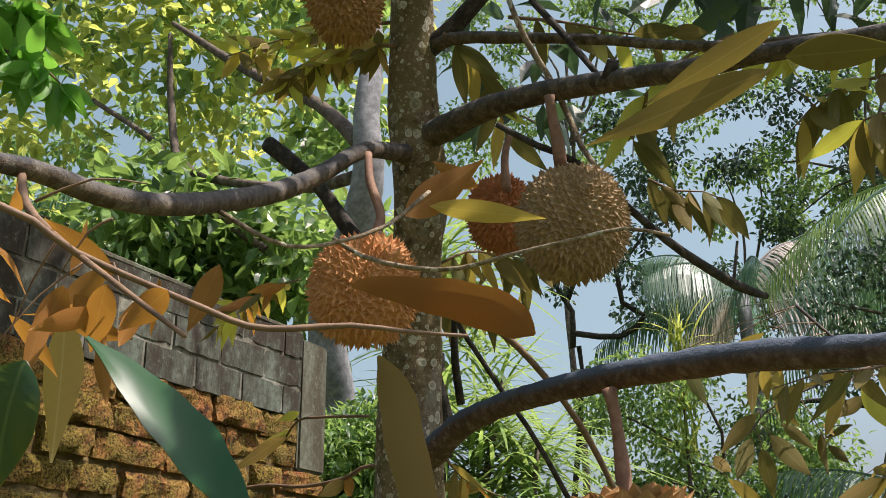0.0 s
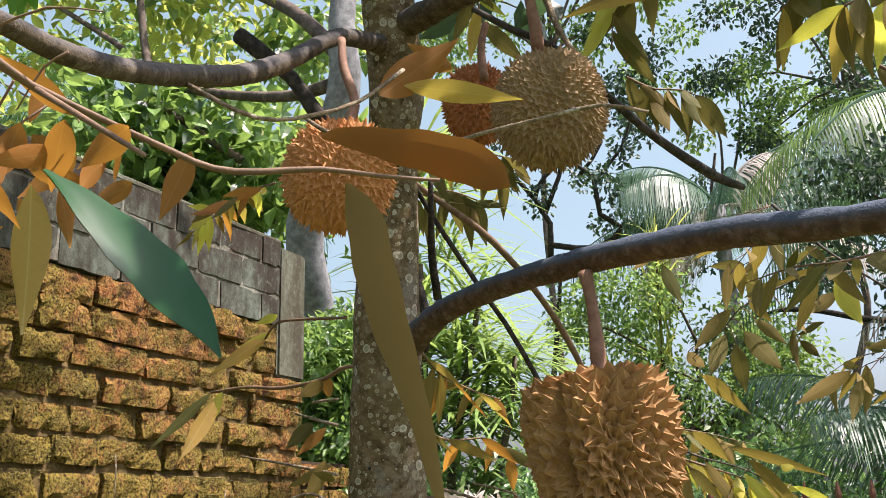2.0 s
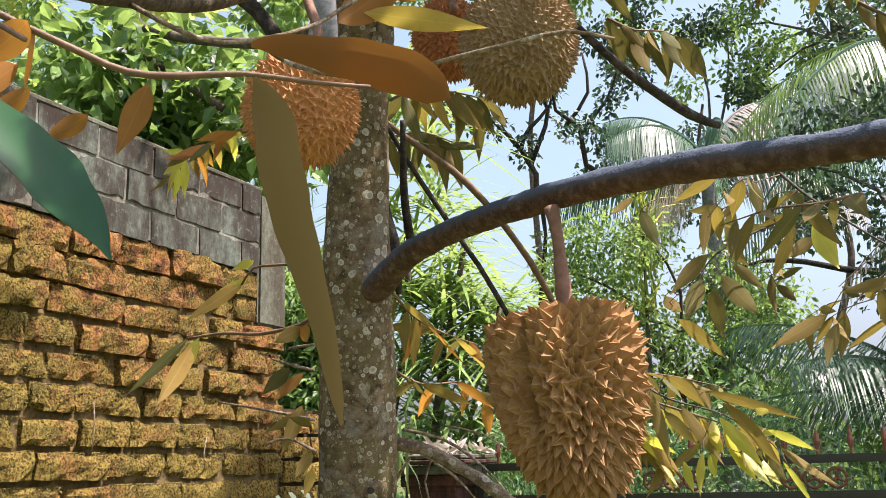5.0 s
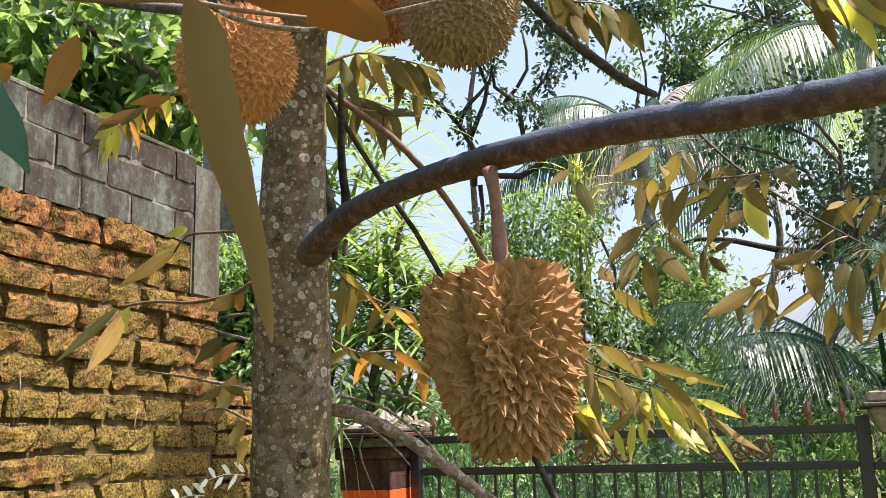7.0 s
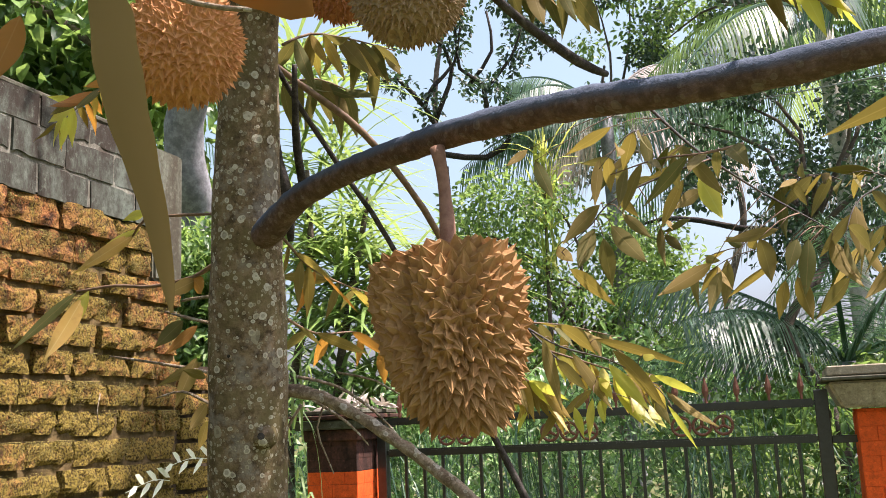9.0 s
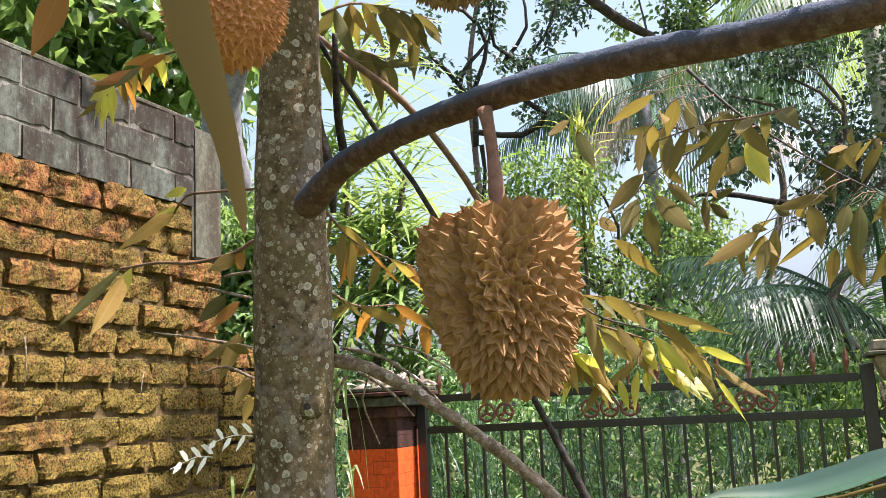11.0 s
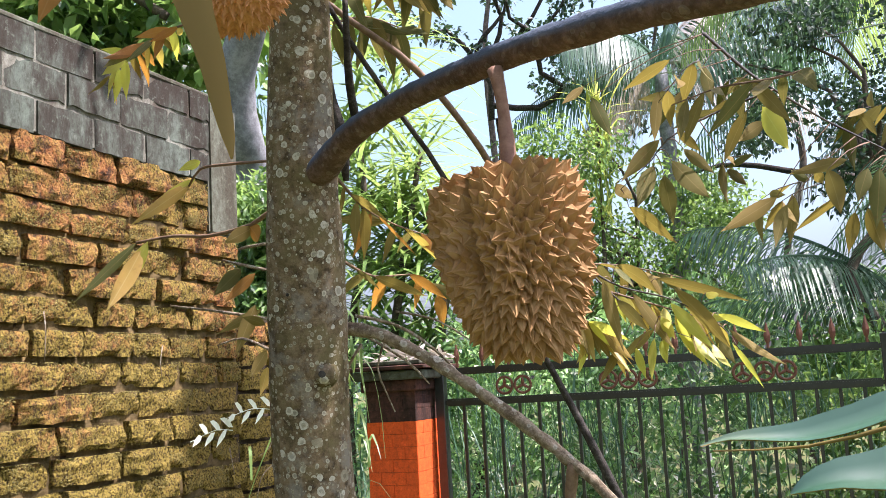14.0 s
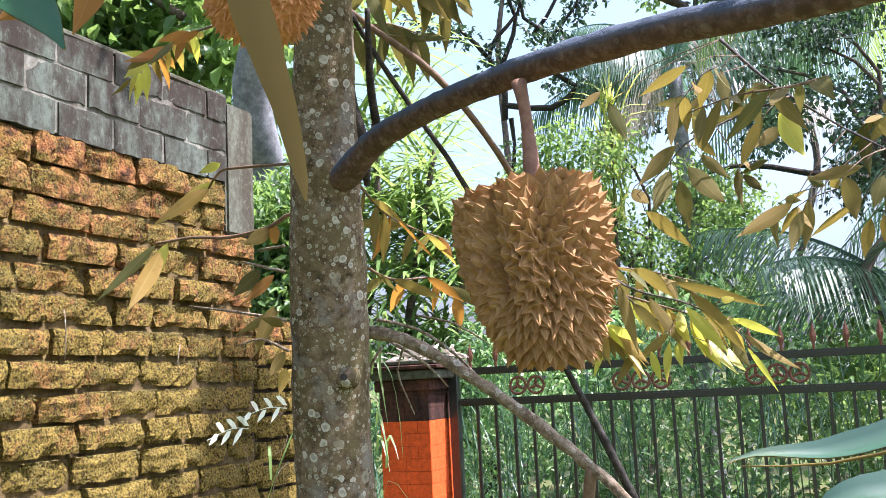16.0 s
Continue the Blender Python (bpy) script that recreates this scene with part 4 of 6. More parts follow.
for k in range(11):
    x = -0.22 + 0.075 * k + g.uniform(-0.05, 0.05)
    p = Vector((x, g.uniform(2.65, 3.0), 2.26 - 0.30 * (x + 0.22) + g.uniform(-0.16, 0.14)))
    q = p + Vector((g.uniform(-0.16, -0.06), g.uniform(-0.08, 0.04), g.uniform(-0.10, 0.02)))
    spray(durian, [tuple(p), tuple(p.lerp(q, 0.5) + Vector((0, 0, 0.015))), tuple(q)], g.choice((4, 5, 6)), 0.125, 0.032, 110 + k, droop=0.6, old=0.03, spread=0.9, thick=0.0022, bark=BROWNBRANCH, main=("under", "under", "tan", "green"), jitter=0.5)
spray(durian, [(-0.953, 1.985, 2.031), (-0.950, 2.102, 1.983), (-0.928, 2.223, 1.955), (-0.891, 2.346, 1.937)], 12, 0.115, 0.027, 31, old=0.05, main=("under", "brown", "tan"), jitter=0.5)
spray(durian, [(-1.019, 2.101, 1.867), (-0.992, 2.224, 1.834), (-0.928, 2.352, 1.839), (-0.867, 2.387, 1.765)], 9, 0.115, 0.027, 32, old=0.05, main=("brown", "under", "tan"), jitter=0.5)
spray(durian, [(-0.865, 1.834, 2.418), (-0.827, 1.893, 2.459), (-0.765, 1.967, 2.463), (-0.706, 2.093, 2.471)], 20, 0.13, 0.030, 33, droop=1.0)
spray(durian, [(-0.919, 1.932, 2.369), (-0.867, 1.999, 2.396), (-0.792, 2.083, 2.370)], 12, 0.12, 0.030, 34, droop=1.0)
shoot = tube("twig", [(-1.422, 2.513, 2.093, 0.0066), (-1.492, 2.539, 2.093, 0.0067), (-1.567, 2.567, 2.071, 0.0068), (-1.744, 2.605, 2.062, 0.0062), (-1.882, 2.601, 2.075, 0.0054), (-2.023, 2.599, 2.068, 0.0046)], REDTWIG, durian, 6, 0.03, 0.1)
side_shoot = tube("twig", [(-1.437, 2.486, 2.236, 0.0049), (-1.617, 2.519, 2.256, 0.0051), (-1.719, 2.531, 2.258, 0.0043), (-1.787, 2.564, 2.219, 0.0035)], REDTWIG, durian, 6, 0.03, 0.1)
for line in ([(-1.494, 2.530, 1.780, 0.0053), (-1.679, 2.559, 1.817, 0.0051), (-1.911, 2.622, 1.857, 0.0029)], [(-1.485, 2.513, 1.922, 0.0053), (-1.573, 2.528, 1.946, 0.0050), (-1.655, 2.546, 1.971, 0.0027)], [(-1.478, 2.505, 1.997, 0.0049), (-1.552, 2.529, 1.999, 0.0050), (-1.590, 2.535, 1.996, 0.0034)], [(-1.470, 2.499, 1.688, 0.0049), (-1.567, 2.508, 1.727, 0.0041), (-1.667, 2.524, 1.714, 0.0024)]):
    tube("twig", line, DEADWOOD, durian, 6, 0.03, 0.1)
LOWER_LEAVES = ((shoot, (-1.579, 2.527, 1.936), (-1.661, 2.505, 1.861), 0.045, "green", 0),
                (shoot, (-1.542, 2.545, 1.920), (-1.622, 2.502, 1.837), 0.034, "brown", 0),
                (shoot, (-1.523, 2.547, 1.811), (-1.643, 2.486, 1.743), 0.03, "under", 3),
                (shoot, (-1.561, 2.570, 2.062), (-1.621, 2.499, 2.012), 0.045, "tan", 0),
                (shoot, (-1.573, 2.564, 2.069), (-1.504, 2.547, 2.008), 0.05, "brown", 1),
                (shoot, (-1.475, 2.487, 1.761), (-1.532, 2.459, 1.788), 0.03, "green", 0),
                (shoot, (-1.481, 2.502, 1.640), (-1.507, 2.503, 1.561), 0.03, "old", 0))
UPPER_LEAVES = ((shoot, (-2.023, 2.599, 2.068), (-2.190, 2.504, 1.884), 0.034, "under", 0),
                (shoot, (-1.988, 2.584, 2.046), (-2.058, 2.510, 1.838), 0.06, "old", 1),
                (shoot, (-1.969, 2.589, 2.066), (-2.051, 2.558, 1.904), 0.045, "lime", 0),
                (side_shoot, (-1.779, 2.566, 2.227), (-1.931, 2.469, 2.100), 0.042, "old", 0),
                (side_shoot, (-1.768, 2.569, 2.239), (-1.894, 2.498, 2.147), 0.034, "lime", 3),
                (side_shoot, (-1.717, 2.529, 2.282), (-1.779, 2.507, 2.258), 0.03, "lime", 1),
                (shoot, (-1.540, 2.538, 1.826), (-1.589, 2.506, 1.681), 0.046, "tan", 0),
                (shoot, (-1.507, 2.539, 1.689), (-1.546, 2.512, 1.613), 0.035, "tan", 1))
for stem, b_, t_, w_, k_, f_ in UPPER_LEAVES + LOWER_LEAVES:
    leaf(stem, b_, t_, w_, -FRONT + Vector((0.2, 0, 0.5)), k_, f_)
spray(durian, [(-1.691, 2.465, 2.702), (-1.855, 2.515, 2.708), (-2.030, 2.568, 2.675), (-2.107, 2.555, 2.606)], 24, 0.12, 0.032, 45, old=0.2, spread=1.0, main=("tan", "brown", "lime", "under"))
spray(durian, [(-0.723, 1.370, 2.686), (-0.804, 1.380, 2.710), (-0.913, 1.386, 2.713), (-1.018, 1.400, 2.696)], 64, 0.075, 0.021, 51, droop=0.7, old=0.15, main=("under", "lime", "tan"), jitter=0.6)
spray(durian, [(-0.748, 1.390, 2.756), (-0.885, 1.423, 2.804), (-1.020, 1.414, 2.812), (-1.162, 1.407, 2.808)], 60, 0.075, 0.021, 52, droop=0.7, old=0.15, main=("under", "lime", "lime"), jitter=0.6)
spray(durian, [(-0.638, 1.403, 2.705), (-0.619, 1.475, 2.689), (-0.601, 1.565, 2.630), (-0.612, 1.642, 2.566)], 10, 0.11, 0.030, 53, droop=0.9, main=("under", "lime"))
spray(durian, [(-0.538, 1.487, 2.760), (-0.455, 1.579, 2.777), (-0.348, 1.687, 2.779), (-0.214, 1.752, 2.776)], 13, 0.11, 0.030, 54, droop=0.7, main=("under", "under", "lime"))
spray(durian, [(-0.517, 2.418, 2.786), (-0.455, 2.462, 2.756), (-0.389, 2.496, 2.753), (-0.327, 2.539, 2.723)], 14, 0.14, 0.04, 55, droop=1.6, old=0.0)
spray(durian, [(0.150, 1.857, 2.651), (0.068, 1.825, 2.632), (-0.015, 1.797, 2.603), (-0.084, 1.787, 2.542)], 14, 0.13, 0.036, 56, droop=0.9, main=("under", "under", "lime"))
spray(durian, [(0.198, 1.841, 2.754), (0.105, 1.807, 2.724), (-0.004, 1.758, 2.717), (-0.127, 1.710, 2.688)], 14, 0.13, 0.036, 57, droop=0.7, main=("under", "lime"))
spray(durian, [(-0.163, 1.778, 2.776), (-0.274, 1.744, 2.723), (-0.362, 1.735, 2.637), (-0.389, 1.759, 2.540)], 14, 0.13, 0.036, 58, droop=0.9, main=("under", "under", "lime"))
spray(durian, [(0.050, 2.131, 2.149), (-0.032, 2.097, 2.131), (-0.127, 2.108, 2.134), (-0.230, 2.123, 2.116)], 9, 0.13, 0.034, 59, droop=0.8, jitter=0.6, spread=1.0)
spray(durian, [(0.138, 1.587, 2.416), (0.074, 1.553, 2.427), (0.019, 1.586, 2.425)], 10, 0.13, 0.038, 60, droop=1.0, old=0.2, main=("under", "lime"))
spray(durian, [(0.086, 2.0, 2.502), (0.147, 2.0, 2.452), (0.210, 2.0, 2.446), (0.270, 2.0, 2.420)], 12, 0.125, 0.034, 63, droop=1.3, old=0.0, spread=0.5, main=("under", "under", "green", "lime"))
spray(durian, [(-1.397, 0.904, 2.648), (-1.307, 0.952, 2.625), (-1.221, 1.005, 2.583), (-1.183, 1.043, 2.525)], 60, 0.09, 0.036, 61, droop=0.4, old=0.0, main="fresh", jitter=0.8)
spray(durian, [(-1.454, 0.949, 2.764), (-1.340, 1.009, 2.739), (-1.257, 1.058, 2.706)], 54, 0.09, 0.036, 62, droop=0.4, old=0.0, main="fresh", jitter=0.8)
# the crown above, out of view: clumps placed for shade, thinned where sun falls
rng = np.random.default_rng(5)
tops = np.vstack([scatter(rng, 56, (-0.7, 1.05, 3.0), (1.5, 2.2, 3.9)), scatter(rng, 66, (-1.7, 1.2, 4.4), (-0.2, 3.4, 6.0)), scatter(rng, 20, (-1.9, 0.2, 3.4), (-0.9, 1.6, 4.4)), scatter(rng, 18, (-1.7, 1.0, 4.2), (-0.9, 2.2, 4.9)), scatter(rng, 20, (-1.6, 2.0, 4.5), (-0.9, 3.2, 5.1)), scatter(rng, 18, (-0.3, 0.2, 2.8), (0.85, 1.0, 3.4))])
for spot, size in (((-0.27, 0.345, 1.765), 0.42), ((-0.19, 1.15, 1.75), 0.42), ((0.07, 0.56, 1.53), 0.40)):
    d = tops - np.array(spot)
    tops = tops[np.linalg.norm(d - (d @ np.array(SUN))[:, None] * np.array(SUN), axis=1) > size]
fall = tops - (tops[:, :1] + 2.6) * np.array([1.0, SUN.y / SUN.x, SUN.z / SUN.x])
tops = tops[(fall[:, 1] < 2.1) | (fall[:, 2] > 3.2) | (fall[:, 2] < 0.6)]
# unseen twig and leaf clump, added to shade the near olive and glossy leaves
tube("twig", [(0.251, 1.094, 2.303, 0.0050), (0.24, 0.80, 2.30, 0.0040), (0.15, 0.50, 2.24, 0.0030), (0.0, 0.375, 2.21, 0.0015)], BROWNBRANCH, durian, 6, 0.05)
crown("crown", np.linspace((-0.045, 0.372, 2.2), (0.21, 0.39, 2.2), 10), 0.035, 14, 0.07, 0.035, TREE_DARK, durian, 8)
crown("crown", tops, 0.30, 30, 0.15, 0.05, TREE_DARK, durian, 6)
# more unseen clumps, added to shade the near part of the wall
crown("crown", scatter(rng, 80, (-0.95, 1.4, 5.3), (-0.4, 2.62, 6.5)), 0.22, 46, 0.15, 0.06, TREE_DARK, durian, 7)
for k in range(9):
    e = Vector(tops[k * 13])
    s = Vector((-0.82, 1.6, min(e.z - 0.2, 3.1 + 0.3 * k)))
    tube("branch", [(*s, 0.016), (*(s.lerp(e, 0.5) + Vector((0, 0, 0.1))), 0.010), (*e, 0.004)], BRANCH, durian, 6, 0.1, 0.1)


# ---- fruits ----
def fruit(centre, rx, rz, stalk, seed, label, taper=0.28, pitch=0.0152, lean=(0, 0), box=0.66, spike=0.62, husk=HUSK, grooves=(), hump=None, top_box=None, blunt=None):
    """A durian: a lumpy husk set all over with pyramid spikes, and its stalk. grooves: seams between the
    lobes by longitude, depth and width; hump: longitude and height of a raised shoulder; blunt: the
    longitude round which the spikes stay short."""
    c = Vector(centre)
    rng = random.Random(seed)
    t = thing("durian_fruit", c, label, "fruit", "durian fruits on the tree")

    def surface(a, p):
        """Place and outward way for longitude a and height angle p."""
        lobes = 1 + 0.05 * math.cos(5 * a + seed) * math.cos(p) + 0.03 * math.sin(2 * a + seed)
        s = math.sin(p)
        for at, deep, breadth in grooves:
            off = (a - at + math.pi) % (2 * math.pi) - math.pi
            lobes -= deep * math.exp(-(off / breadth) ** 2) * min(1.0, max(0.0, (s + 0.75) / 0.6))
        wide = abs(math.cos(p)) ** (top_box if top_box and s > 0 else box) * (1 + taper * (s * 0.55) - taper * 0.25)
        dip = -0.10 * max(0.0, s - 0.75) / 0.25 * (1 + 0.6 * math.cos(a + seed))
        if hump:
            dip = hump[1] * (0.5 + 0.5 * math.cos(a - hump[0])) ** 1.5 * max(0.0, s) ** 2 * (1 - max(0.0, s - 0.9) / 0.1 * 0.9) - 0.07 * max(0.0, s - 0.8) / 0.2
        return Vector((rx * wide * lobes * math.cos(a) + lean[0] * s, rx * wide * lobes * math.sin(a) + lean[1] * s, rz * (s + dip)))

    def spot_of(n):
        """The husk's surface in the direction n, and the way out of it there."""
        o = surface(math.atan2(n.y, n.x), math.asin(max(-1.0, min(1.0, n.z))))
        return o, Vector((o.x / rx ** 2, o.y / rx ** 2, o.z / rz ** 2)).normalized()

    deep_gap = 0.42 if blunt is not None else 0.32
    area = 4 * math.pi * (rx * rx + 2 * rx * rz) / 3
    count = int(area / (pitch * pitch * 0.80))
    bm = bmesh.new()
    for k in range(count):
        z = 1 - 2 * (k + 0.5) / count
        a = k * 2.399963 + rng.uniform(-0.5, 0.5) * 1.4 / math.sqrt(count) / max(0.2, math.sqrt(1 - z * z))
        z = max(-0.998, min(0.998, z + rng.uniform(-0.5, 0.5) * 1.5 / math.sqrt(count)))
        bm.verts.new((math.sqrt(1 - z * z) * math.cos(a), math.sqrt(1 - z * z) * math.sin(a), z))
    bmesh.ops.convex_hull(bm, input=bm.verts[:])
    bm.verts.index_update()
    V, F, mids, tips, roots = [], [], {}, [], []
    for v in bm.verts:
        o, out = spot_of(v.co.normalized())
        h = pitch * spike * rng.uniform(0.78, 1.2)
        if blunt is not None:
            n = v.co.normalized()
            off = (math.atan2(n.y, n.x) - blunt + math.pi) % (2 * math.pi) - math.pi
            h *= 1.05 - 0.60 * math.exp(-(off / 0.75) ** 2) * min(1.0, max(0.0, (n.z + 0.75) / 0.4)) + 0.35 * max(0.0, -n.z - 0.55) + 0.25 * max(0.0, n.z - 0.5)
        bend = Vector((rng.gauss(0, 0.13), rng.gauss(0, 0.13), rng.gauss(-0.10, 0.14) + 0.22 * v.co.z)) * pitch
        V.append(c + o + out * h + bend)
        tips.append(V[-1])
        roots.append(c + o + out * h * 0.36 + bend * 0.3)
    inner = {}

    def waist(p, m):
        """A place on the flank of a spike, drawn in so that the spike is hollow-sided."""
        if (p, m) not in inner:
            V.append(V[m].lerp(roots[p], 0.52) if blunt is None else V[m].lerp(tips[p], 0.45))
            inner[p, m] = len(V) - 1
        return inner[p, m]

    for f in bm.faces:
        v = [q for q in f.verts]
        n = (v[0].co + v[1].co + v[2].co).normalized()
        o, out = spot_of(n)
        V.append(c + o - out * pitch * deep_gap)
        m = len(V) - 1
        for p, q in zip(v, v[1:] + v[:1]):
            key = (min(p.index, q.index), max(p.index, q.index))
            if key not in mids:
                o, out = spot_of((p.co + q.co).normalized())
                V.append(c + o - out * pitch * 0.08)
                mids[key] = len(V) - 1
            e = mids[key]
            a, b_, d, g = waist(p.index, e), waist(p.index, m), waist(q.index, e), waist(q.index, m)
            F += [(p.index, a, b_), (a, e, m, b_), (q.index, g, d), (d, g, m, e)]
    bm.free()
    V = np.array([list(v) for v in V])
    raw_part("husk", V, F, husk, t)
    tube("stalk", stalk, STALK, t, 10, 0.012, 0.06)
    return t


fruit((-0.298, 1.209, 1.706), 0.0965, 0.113, [(-0.313, 1.220, 1.954, 0.0103), (-0.307, 1.217, 1.924, 0.0080), (-0.303, 1.214, 1.889, 0.0080), (-0.300, 1.209, 1.862, 0.0093), (-0.298, 1.204, 1.839, 0.0100), (-0.296, 1.200, 1.806, 0.0085), (-0.298, 1.205, 1.775, 0.0071)], 1,
      "large ripe golden-brown spiky durian on a stout stalk", 0.36, 0.0168, (-0.010, -0.004), 0.52, 0.46,
      grooves=((-1.92, 0.24, 0.15), (-1.15, 0.10, 0.14), (0.6, 0.09, 0.2), (1.9, 0.09, 0.2), (3.1, 0.09, 0.2)), hump=(0.1, 0.13), top_box=0.40, blunt=-2.75)
fruit((-0.633, 1.122, 2.117), 0.079, 0.079, [(-0.670, 1.188, 2.368, 0.0064), (-0.655, 1.170, 2.310, 0.0070), (-0.628, 1.157, 2.244, 0.0073), (-0.621, 1.131, 2.199, 0.0087), (-0.617, 1.121, 2.170, 0.0085)], 2,
      "round orange-brown spiky durian hanging before the trunk", 0.05, 0.0125, box=0.85, spike=0.5, husk=HUSK_ORANGE)
fruit((-0.376, 1.303, 2.233), 0.087, 0.088, [(-0.386, 1.259, 2.435, 0.0082), (-0.386, 1.269, 2.400, 0.0082), (-0.381, 1.272, 2.360, 0.0098), (-0.382, 1.283, 2.321, 0.0098)], 3, "round dull-brown spiky durian below an upper limb", 0.05, 0.0120, box=0.85, spike=0.5, husk=HUSK_DULL)
fruit((-0.557, 1.460, 2.341), 0.064, 0.068, [(-0.509, 1.392, 2.454, 0.0060), (-0.518, 1.389, 2.410, 0.0069), (-0.514, 1.386, 2.349, 0.0075)], 4, "smaller reddish-brown durian behind its neighbour", 0.05, 0.0120, box=0.9, spike=0.55, husk=HUSK_RED)
fruit((-0.704, 1.163, 2.645), 0.064, 0.066, [(-0.680, 1.171, 2.813, 0.0069), (-0.692, 1.164, 2.754, 0.0078), (-0.699, 1.158, 2.700, 0.0086)], 5, "small brown durian high by the trunk", 0.05, 0.0120, box=0.9, spike=0.55)


# ---- gate ----
GY = 5.77
gate = thing("iron_gate", (-1.0, GY, 0.0), "black iron bar gate with ring ornaments and spear tips", "gate")
for name, x0, x1, z0, z1 in (("post", -2.345, -2.285, 0.12, 1.66), ("post", 0.215, 0.285, 0.05, 1.70)):
    part(name, box_bm(x0, x1, GY - 0.03, GY + 0.03, z0, z1, 0.004), IRON, gate)
for z1, h in ((1.465, 0.045), (1.655, 0.045), (0.22, 0.05), (0.75, 0.03)):
    part("rail", box_bm(-2.285, 0.215, GY - 0.02, GY + 0.02, z1 - h, z1, 0.010, 2), IRON, gate)
part("hinge", box_bm(0.285, 0.42, GY - 0.02, GY + 0.02, 1.415, 1.455, 0.003), IRON, gate)
bar_me = None
for k in range(20):
    x = -2.166 + 0.12 * k
    if bar_me is None:
        b = part("bar", box_bm(-0.009, 0.009, -0.009, 0.009, 0.17, 1.42, 0.002), IRON, None)
        bar_me = b.data
    else:
        b = new("bar", bar_me)
    b.location = (x, GY, 0)
    hang_on(b, gate)


def ring_data(r, t, x, y, z):
    chunks = []
    a = np.linspace(0, 2 * np.pi, 29)[:-1]
    line = np.stack([x + r * np.cos(a), np.full(28, y), z + r * np.sin(a), np.full(28, t)], 1)
    V, F = tube_data(np.vstack([line, line[:1]]), 8)
    chunks.append((V, F))
    for k in range(3):
        q = math.pi / 2 + k * 2 * math.pi / 3
        pts = np.array([[x + s * r * math.cos(q), y, z + s * r * math.sin(q), w] for s, w in ((0.0, t * 1.3), (0.5, t * 1.1), (1.0, t * 0.5))])
        chunks.append(tube_data(pts, 6))
    return join_data(chunks)


for x in (-1.895, -1.78, -1.255, -1.14, -1.025, -0.50, -0.385, -0.27):
    V, F = ring_data(0.050, 0.0085, x, GY, 1.532)
    smooth(raw_part("ring_ornament", V, F, RUST, gate, "rusty iron ring with three spokes"))
for k in range(15):
    x = -2.20 + 0.168 * k
    V, F = tube_data(np.array([[x, GY, 1.65, 0.009], [x, GY, 1.685, 0.008], [x, GY, 1.70, 0.016], [x, GY, 1.725, 0.021], [x, GY, 1.76, 0.013], [x, GY, 1.80, 0.002]]), 6)
    V[:, 1] = GY + (V[:, 1] - GY) * 0.45
    raw_part("spear_tip", V, F, RUST, gate)


# ---- gate pillars ----
def pillar(x0, x1, y0, y1, top, soot, label):
    p = thing("gate_pillar", ((x0 + x1) / 2, (y0 + y1) / 2, 0), label, "pillar", "pillars of the gate")
    part("core", box_bm(x0 + 0.006, x1 - 0.006, y0 + 0.006, y1 - 0.006, 0, top, 0.0), MORTAR if soot else ORANGE, p)
    z, k = 0.0, 0
    rng = random.Random(int(x0 * 100))
    while z < top - 0.01:
        h = min(0.075, top - z)
        cuts = ([0, 0.5, 1], [0, 0.25, 0.75, 1])[k % 2]
        bm = bmesh.new()
        mat_of = SOOT if soot and z > soot + rng.uniform(-0.02, 0.0) else ORANGE
        for y_0, y_1, x_0, x_1 in [(y0 - 0.003, y0 + 0.05, x0 + a * (x1 - x0), x0 + b * (x1 - x0)) for a, b in zip(cuts, cuts[1:])] + [(y0 + a * (y1 - y0), y0 + b * (y1 - y0), xs, xs + 0.05) for a, b in zip(cuts, cuts[1:]) for xs in (x0 - 0.002, x1 - 0.048)]:
            g = rng.uniform(0.0005, 0.002)
            bb = box_bm(x_0 + g, x_1 - g, y_0 + g, y_1 - g, z + 0.0008, z + h - 0.0008, 0.001)
            me = bpy.data.meshes.new("course")
            bb.to_mesh(me)
            bb.free()
            bm.from_mesh(me)
            bpy.data.meshes.remove(me)
        part("brick_course", bm, mat_of, p)
        z += h
        k += 1
    return p


left_pillar = pillar(-2.705, -2.375, 5.50, 5.90, 1.53, 1.30, "orange-painted brick gate pillar with a sooty black top")
part("cap", box_bm(-2.73, -2.35, 5.475, 5.925, 1.53, 1.60, 0.008), SOOT, left_pillar)
part("cap", box_bm(-2.76, -2.30, 5.44, 5.96, 1.60, 1.655, 0.008), CEMENT, left_pillar)
part("cap_tile", box_bm(-2.79, -2.27, 5.41, 5.99, 1.66, 1.685, 0.005), SOOT, left_pillar)
part("cap_tile", box_bm(-2.77, -2.30, 5.43, 5.97, 1.69, 1.715, 0.005), CEMENT, left_pillar)
litter = thing("leaf_litter", (-2.53, 5.70, 1.717), "dry brown leaves and twigs lying on the pillar cap", "leaf litter", kind="stuff")
g = np.random.default_rng(15)
spots = np.stack([g.uniform(-2.76, -2.30, 16), g.uniform(5.44, 5.9, 16), np.full(16, 1.737)], 1)
V, F = leaf_cloud(spots, 0.022, 4, 0.13, 0.035, g, 0.12)
V[:, 2] = np.maximum(V[:, 2], 1.717)
raw_part("leaves", V, F, PALM_OLD, litter)
right_pillar = pillar(0.41, 0.76, 5.57, 5.95, 1.59, 0, "orange-painted brick gate pillar with a cement cap")
bm = box_bm(0.28, 0.89, 5.44, 6.08, 1.595, 1.73, 0.0)
for v in bm.verts:
    if v.co.z < 1.65:
        v.co.x = 0.585 + (v.co.x - 0.585) * 0.80
        v.co.y = 5.76 + (v.co.y - 5.76) * 0.82
